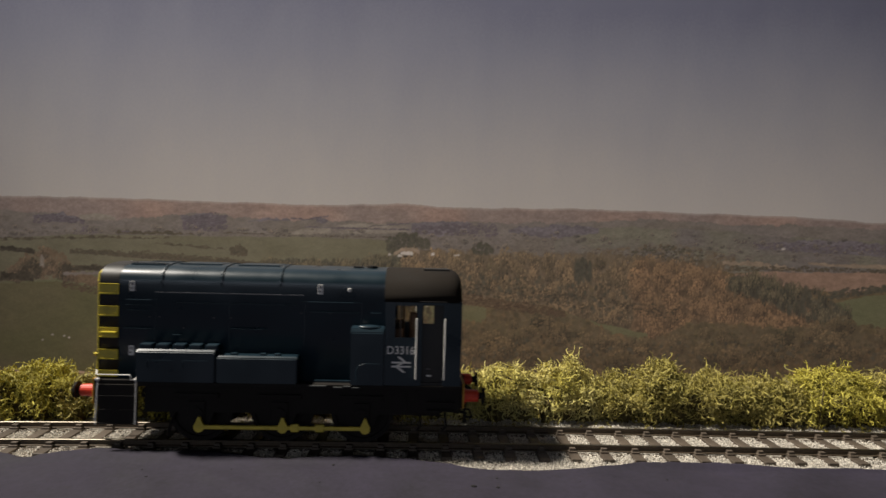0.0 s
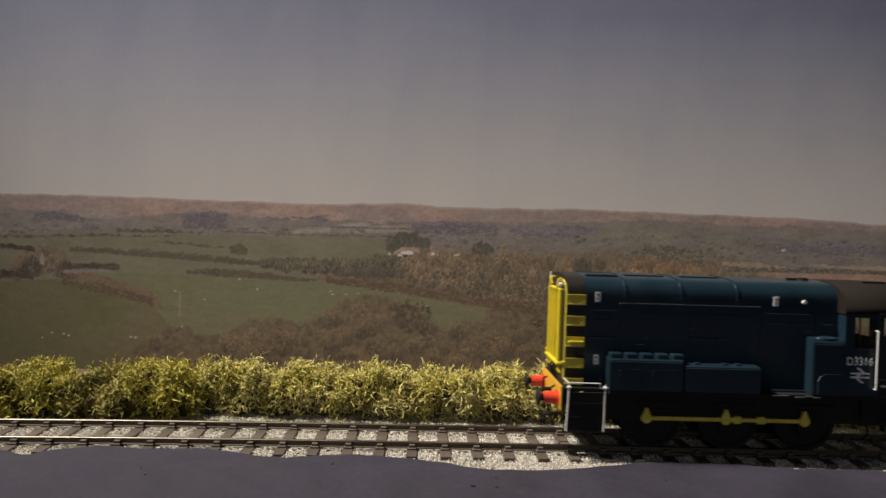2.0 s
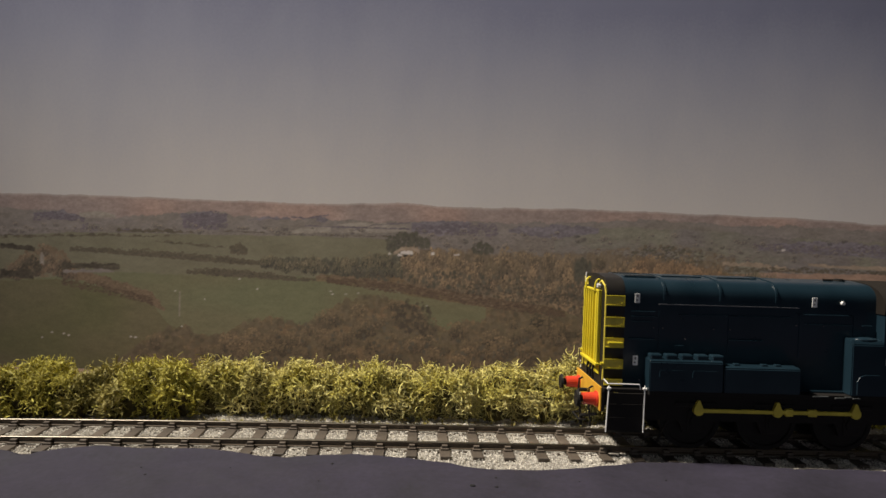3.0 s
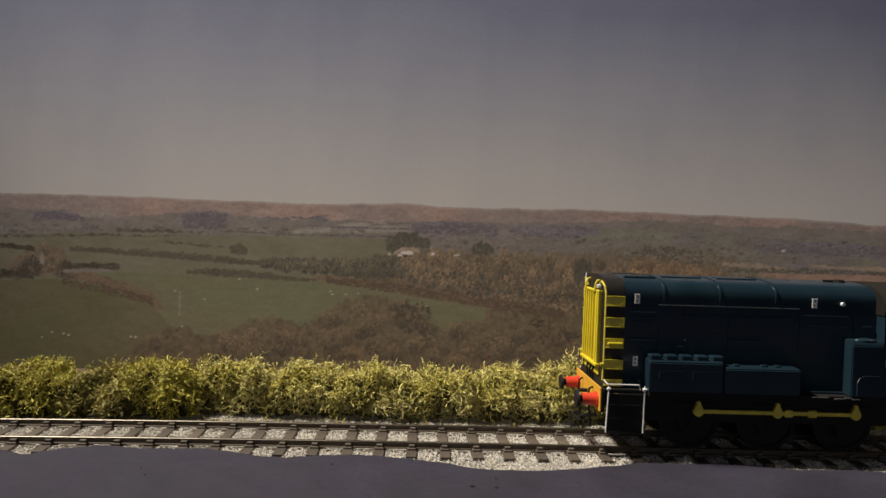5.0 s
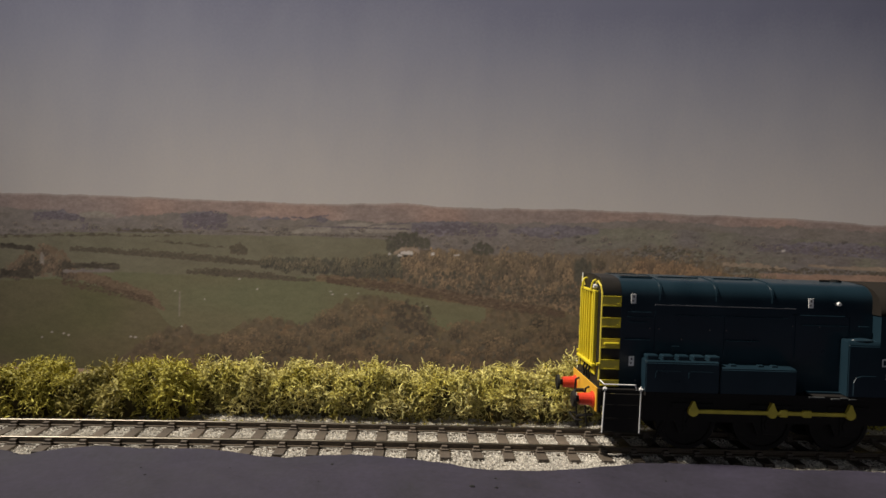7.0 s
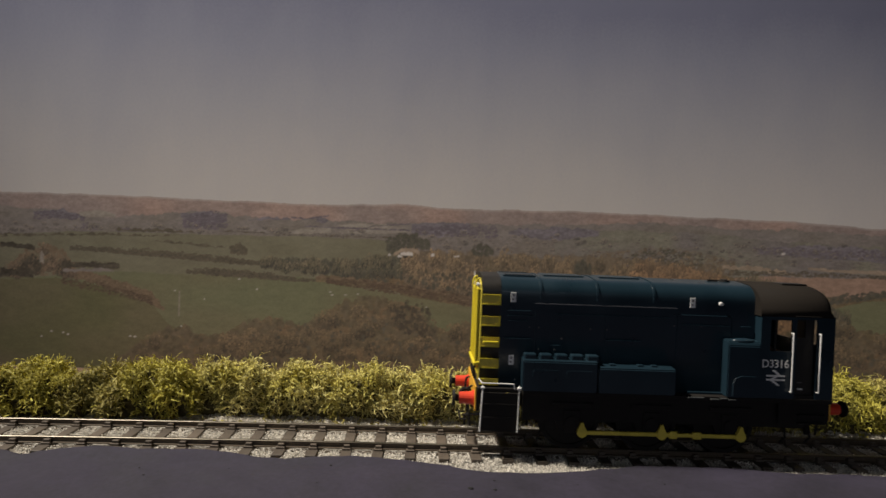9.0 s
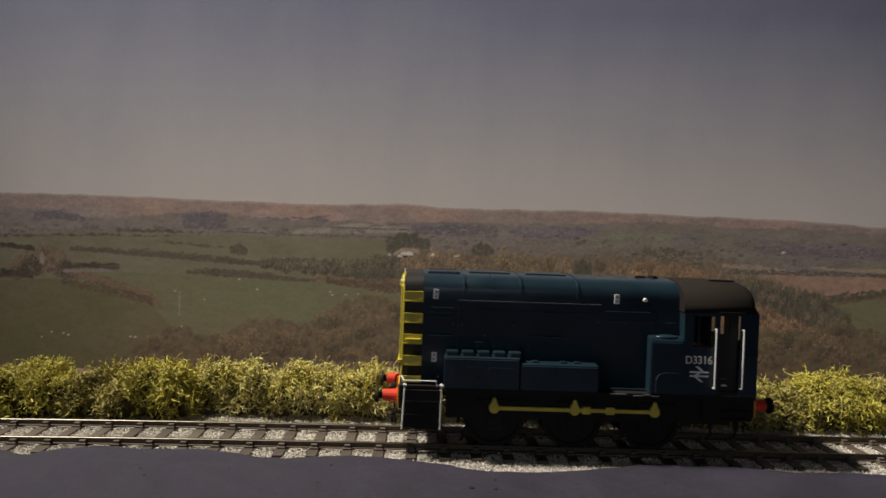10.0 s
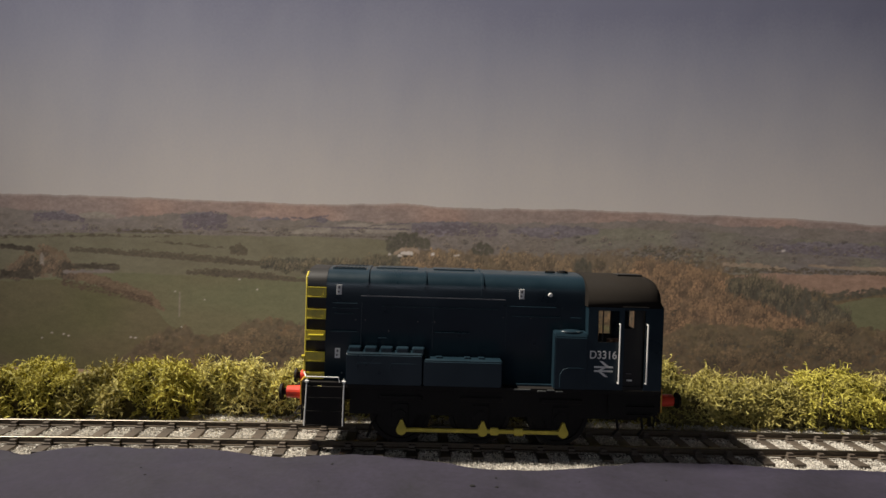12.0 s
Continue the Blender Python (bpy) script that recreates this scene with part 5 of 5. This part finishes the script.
        part("front_rail", pipe([(-50.4, 13.6 * side, 20.9), (-49.6, y, 20.0), (-40.6, y, 19.95), (-40.2, y, 18.5)], 0.17), WHITE, loco,
             "thin pale handrail above the steps")

        def side_box(name, x0, x1, z1, slope, label):
            prof = [(13.0 * side, 18.5), (17.0 * side, 18.5), (17.0 * side, z1), (16.4 * side, z1 + slope * 0.7), (13.0 * side, z1 + slope)]
            q = prism(prof, x0, x1)
            bmesh.ops.remove_doubles(q, verts=q.verts, dist=0.001)
            bmesh.ops.recalc_face_normals(q, faces=q.faces)
            bmesh.ops.bevel(q, geom=list(q.edges), offset=0.25, segments=2, affect="EDGES")
            return part(name, q, BLUE, loco, label)

        s = side_box("battery_box", -38.4, -17.2, 26.9, 0.8, "dark blue battery box with five lids")
        for i in range(5):
            x = -36.2 + 4.45 * i
            q = box(x - 1.75, x + 1.75, *sorted((13.2 * side, 16.1 * side)), 27.0, 28.9, 0.4, segments=2)
            part("lid", q, BLUE, s)
        for x in (-32.0, -22.5):
            part("door_strip", box(x - 3.4, x + 3.4, *sorted((16.95 * side, 17.2 * side)), 24.3, 24.6), BLUE, s)
            part("door_latch", box(x - 3.6, x - 3.2, *sorted((16.95 * side, 17.3 * side)), 22.6, 24.2), BLUE, s)
        s = side_box("air_box", -16.8, 5.2, 25.5, 0.7, "dark blue side box with a flat top")
        for x in (-12.5, -4.5, -0.5):
            part("lug", box(x - 0.9, x + 0.9, *sorted((14.0 * side, 15.4 * side)), 26.0, 26.6, 0.2), BLUE, s)
        s = side_box("fuel_box", 19.9, 29.2, 33.2, 1.6, "tall dark blue box against the cab")
        q = bmesh.new()
        bmesh.ops.create_uvsphere(q, u_segments=18, v_segments=9, radius=1)
        bmesh.ops.transform(q, matrix=Matrix.Translation((24.9, 14.9 * side, 34.5)) @ Matrix.Diagonal((3.4, 1.7, 0.7, 1)), verts=q.verts)
        part("filler_dome", q, BLUE, s, smooth=True)
        part("arch_rib", pipe([(21.6, 17.05 * side, 19), (21.6, 17.05 * side, 22.6), (22.4, 17.05 * side, 24.0), (23.8, 17.05 * side, 24.5),
                               (28.0, 17.05 * side, 24.5)], 0.16, 6), BLUE, s)
    for end in (-1, 1):
        x = -51.0 if end < 0 else 51.8
        a, c = sorted((x, x - 1.1 * end))
        beam = part("buffer_beam", box(a, c, -14.0, 14.0, 11.6, 18.4, 0.2), BLACK, loco, "buffer beam faced with orange-yellow paint")
        f0, f1 = sorted((x - 0.1 * end, x + 0.35 * end))
        part("beam_face", box(f0, f1, -14.0, 14.0, 11.6, 18.6, 0.12), ORANGE, beam, "orange-yellow painted face of the beam")
        x += 0.25 * end
        for y in (-10.6, 10.6):
            q = rod((x, y, 14.5), (x + 4.4 * end, y, 14.5), 1.9, 18, 1.7)
            q = rod((x, y, 14.5), (x + 0.6 * end, y, 14.5), 2.3, 18, bm=q)
            buf = part("buffer", q, RED, beam, "red buffer")
            q = rod((x + 4.4 * end, y, 14.5), (x + 5.6 * end, y, 14.5), 1.0, 12)
            q = rod((x + 5.6 * end, y, 14.5), (x + 6.3 * end, y, 14.5), 2.4, 20, 2.2, bm=q)
            part("buffer_head", q, BLACK, buf, "black buffer head")
        q = rod((x, 0, 14.5), (x + 2.6 * end, 0, 14.5), 0.6)
        q = pipe([(x + 2.4 * end, 0, 14.5), (x + 3.4 * end, 0, 13.6), (x + 3.2 * end, 0, 11.8), (x + 2.2 * end, 0, 11.2)], 0.5, bm=q)
        part("coupling_hook", q, BLACK, beam)
        for y in (-6.5, 5.5):
            part("brake_pipe", pipe([(x + 0.2 * end, y, 17.2), (x + 1.3 * end, y, 16.6), (x + 1.5 * end, y, 13.4), (x + 1.0 * end, y, 9.0),
                                     (x + 0.6 * end, y, 5.2)], 0.3, 6), BLACK, beam)
        q = pipe([(x - 3 * end, 0, 7.0), (x + 1.2 * end, 0, 6.6), (x + 1.8 * end, 0, 6.6)], 0.5)
        q = pipe([(x + 1.4 * end, -4.2, 6.4), (x + 3.4 * end, -4.2, 6.4), (x + 3.4 * end, 4.2, 6.4), (x + 1.4 * end, 4.2, 6.4)], 0.25, bm=q)
        q = box(*sorted((x + 1.4 * end, x + 2.2 * end)), -0.6, 0.6, 3.6, 6.6, bm=q)
        part("coupling", q, BLACK, beam, "black wire loop coupling")
    part("inner_chassis", box(-36.0, 36.0, -6.4, 6.4, 9.6, 17.2, 0.3), BLACK, loco)


def build_wheelset(loco, x):
    ws = part("wheelset", rod((0, -13.2, 0), (0, 13.2, 0), 1.2, 12), BLACK, loco, "black wheelset", at=(x, 0, WHEEL_Z))
    for y in (-8.25, 8.25):
        b = bmesh.new()
        n = 40
        rings = []
        s = -1 if y < 0 else 1
        for r, d in ((1.3, -1.2), (2.4, -1.2), (2.6, -0.5), (7.6, -0.5), (7.8, -1.1), (9.02, -1.1), (9.02, 1.0), (7.8, 1.1), (7.6, 0.5),
                     (2.6, 0.5), (2.4, 1.2), (1.3, 1.2)):
            rings.append([b.verts.new((r * math.cos(TAU * i / n), y + d * s, r * math.sin(TAU * i / n))) for i in range(n)])
        for r, q in zip(rings, rings[1:] + rings[:1]):
            for i in range(n):
                b.faces.new((r[i], r[(i + 1) % n], q[(i + 1) % n], q[i]))
        part("wheel", b, BLACK, ws)
    for side, turn in ((-1, 0.0), (1, math.pi / 2)):
        q = rod((0, 12.9 * side, 0), (0, 13.9 * side, 0), 1.9, 14)
        m = Matrix.Rotation(turn, 4, "Y")
        q2 = box(-1.2, 1.2, *sorted((13.1 * side, 13.8 * side)), -1.5, CRANK + 1.2, 0.3)
        q2 = rod((0, 13.2 * side, CRANK), (0, 14.6 * side, CRANK), 0.6, 10, bm=q2)
        bmesh.ops.transform(q2, matrix=m, verts=q2.verts)
        part("crank", joined(q, q2), BLACK, ws)
    return ws


def build_rod(loco, side):
    y0, y1 = sorted((14.0 * side, 14.8 * side))
    b = bmesh.new()
    for a, c in zip(AXLES, AXLES[1:]):
        b = box(a + 1.0, c - 1.0, y0, y1, -0.55, 0.55, 0.12, bm=b, segments=1)
    for i, ax in enumerate(AXLES):
        out = [(1.45 * math.cos(a), 1.45 * math.sin(a)) for a in np.linspace(math.radians(150), math.radians(390), 16)]
        out += [(0.75, 1.7), (0.32, 2.9), (-0.32, 2.9), (-0.75, 1.7)]
        b = slab([(ax + x, z) for x, z in out], y0 - 0.15, y1 + 0.15, b)
    b = box(2.2, 4.6, y0 - 0.1, y1 + 0.1, -1.1, 1.1, 0.3, bm=b)
    b = box(9.0, 11.6, y0 - 0.1, y1 + 0.1, -1.05, 1.05, 0.25, bm=b)
    return part("coupling_rod", b, DULL_YELLOW, loco, "yellow coupling rod with three bosses")


def build_locomotive():
    loco = empty("diesel_shunter")
    tagged(loco, "dark blue model diesel shunter with yellow striped nose on the track", "locomotive")
    build_hood(loco)
    build_front(loco)
    build_cab(loco)
    build_underframe(loco)
    sets = [build_wheelset(loco, x) for x in AXLES]
    return loco, sets, build_rod(loco, -1), build_rod(loco, 1)


LOCO, WHEELSETS, ROD_NEAR, ROD_FAR = build_locomotive()

# seconds and the place of the middle axle along the line, in mm
RUN = ((0.0, -45.6), (0.1, -41.2), (0.2, -35.2), (0.3, -29.6), (0.4, -23.5), (0.5, -17.69), (1.0, 17.07), (1.5, 51.13), (2.0, 85.89),
       (2.1, 89.6), (2.2, 92.9), (2.3, 95.2), (2.4, 96.7), (2.5, 97.23), (3.0, 97.3), (5.5, 97.32), (6.0, 97.25), (6.5, 97.0),
       (6.8, 96.6), (7.0, 96.23), (7.2, 94.95), (8.8, 66.2), (9.0, 61.6), (9.5, 50.9), (10.0, 39.41), (10.5, 26.58), (10.7, 20.6),
       (10.9, 14.8), (11.0, 12.59), (11.1, 11.95), (11.5, 11.87), (12.0, 11.83))


def run_at(t):
    """Monotone cubic through RUN."""
    ts, xs = np.array([r[0] for r in RUN]), np.array([r[1] for r in RUN])
    h, d = np.diff(ts), np.diff(xs) / np.diff(ts)
    m = np.zeros(len(ts))
    m[0], m[-1] = d[0], d[-1]
    for i in range(1, len(ts) - 1):
        if d[i - 1] * d[i] > 0:
            w1, w2 = 2 * h[i] + h[i - 1], h[i] + 2 * h[i - 1]
            m[i] = (w1 + w2) / (w1 / d[i - 1] + w2 / d[i])
    i = min(max(int(np.searchsorted(ts, t, "right")) - 1, 0), len(h) - 1)
    u = (t - ts[i]) / h[i]
    return float((1 + 2 * u) * (1 - u) ** 2 * xs[i] + u * (1 - u) ** 2 * h[i] * m[i] + u * u * (3 - 2 * u) * xs[i + 1]
                 + u * u * (u - 1) * h[i] * m[i + 1])


def motions():
    times = [round(0.1 * i, 1) for i in range(121)]
    body, near, far, turn = [], [], [], []
    for t in times:
        x = run_at(t)
        body.append((t, pose(x * S, track_y(x) * S, 0, 0, 0, math.degrees(math.atan(track_slope(x))))))
        a = 1.662 + x / 8.88
        turn.append((t, a))
        near.append((t, pose(CRANK * math.sin(a) * S, 0, (WHEEL_Z + CRANK * math.cos(a)) * S)))
        q = a + math.pi / 2
        far.append((t, pose(CRANK * math.sin(q) * S, 0, (WHEEL_Z + CRANK * math.cos(q)) * S)))
    walk(LOCO, body)
    walk(ROD_NEAR, near)
    walk(ROD_FAR, far)
    for ws, ax in zip(WHEELSETS, AXLES):
        walk(ws, [(t, pose(ax * S, 0, WHEEL_Z * S, 0, math.degrees(a), 0)) for t, a in turn])


motions()
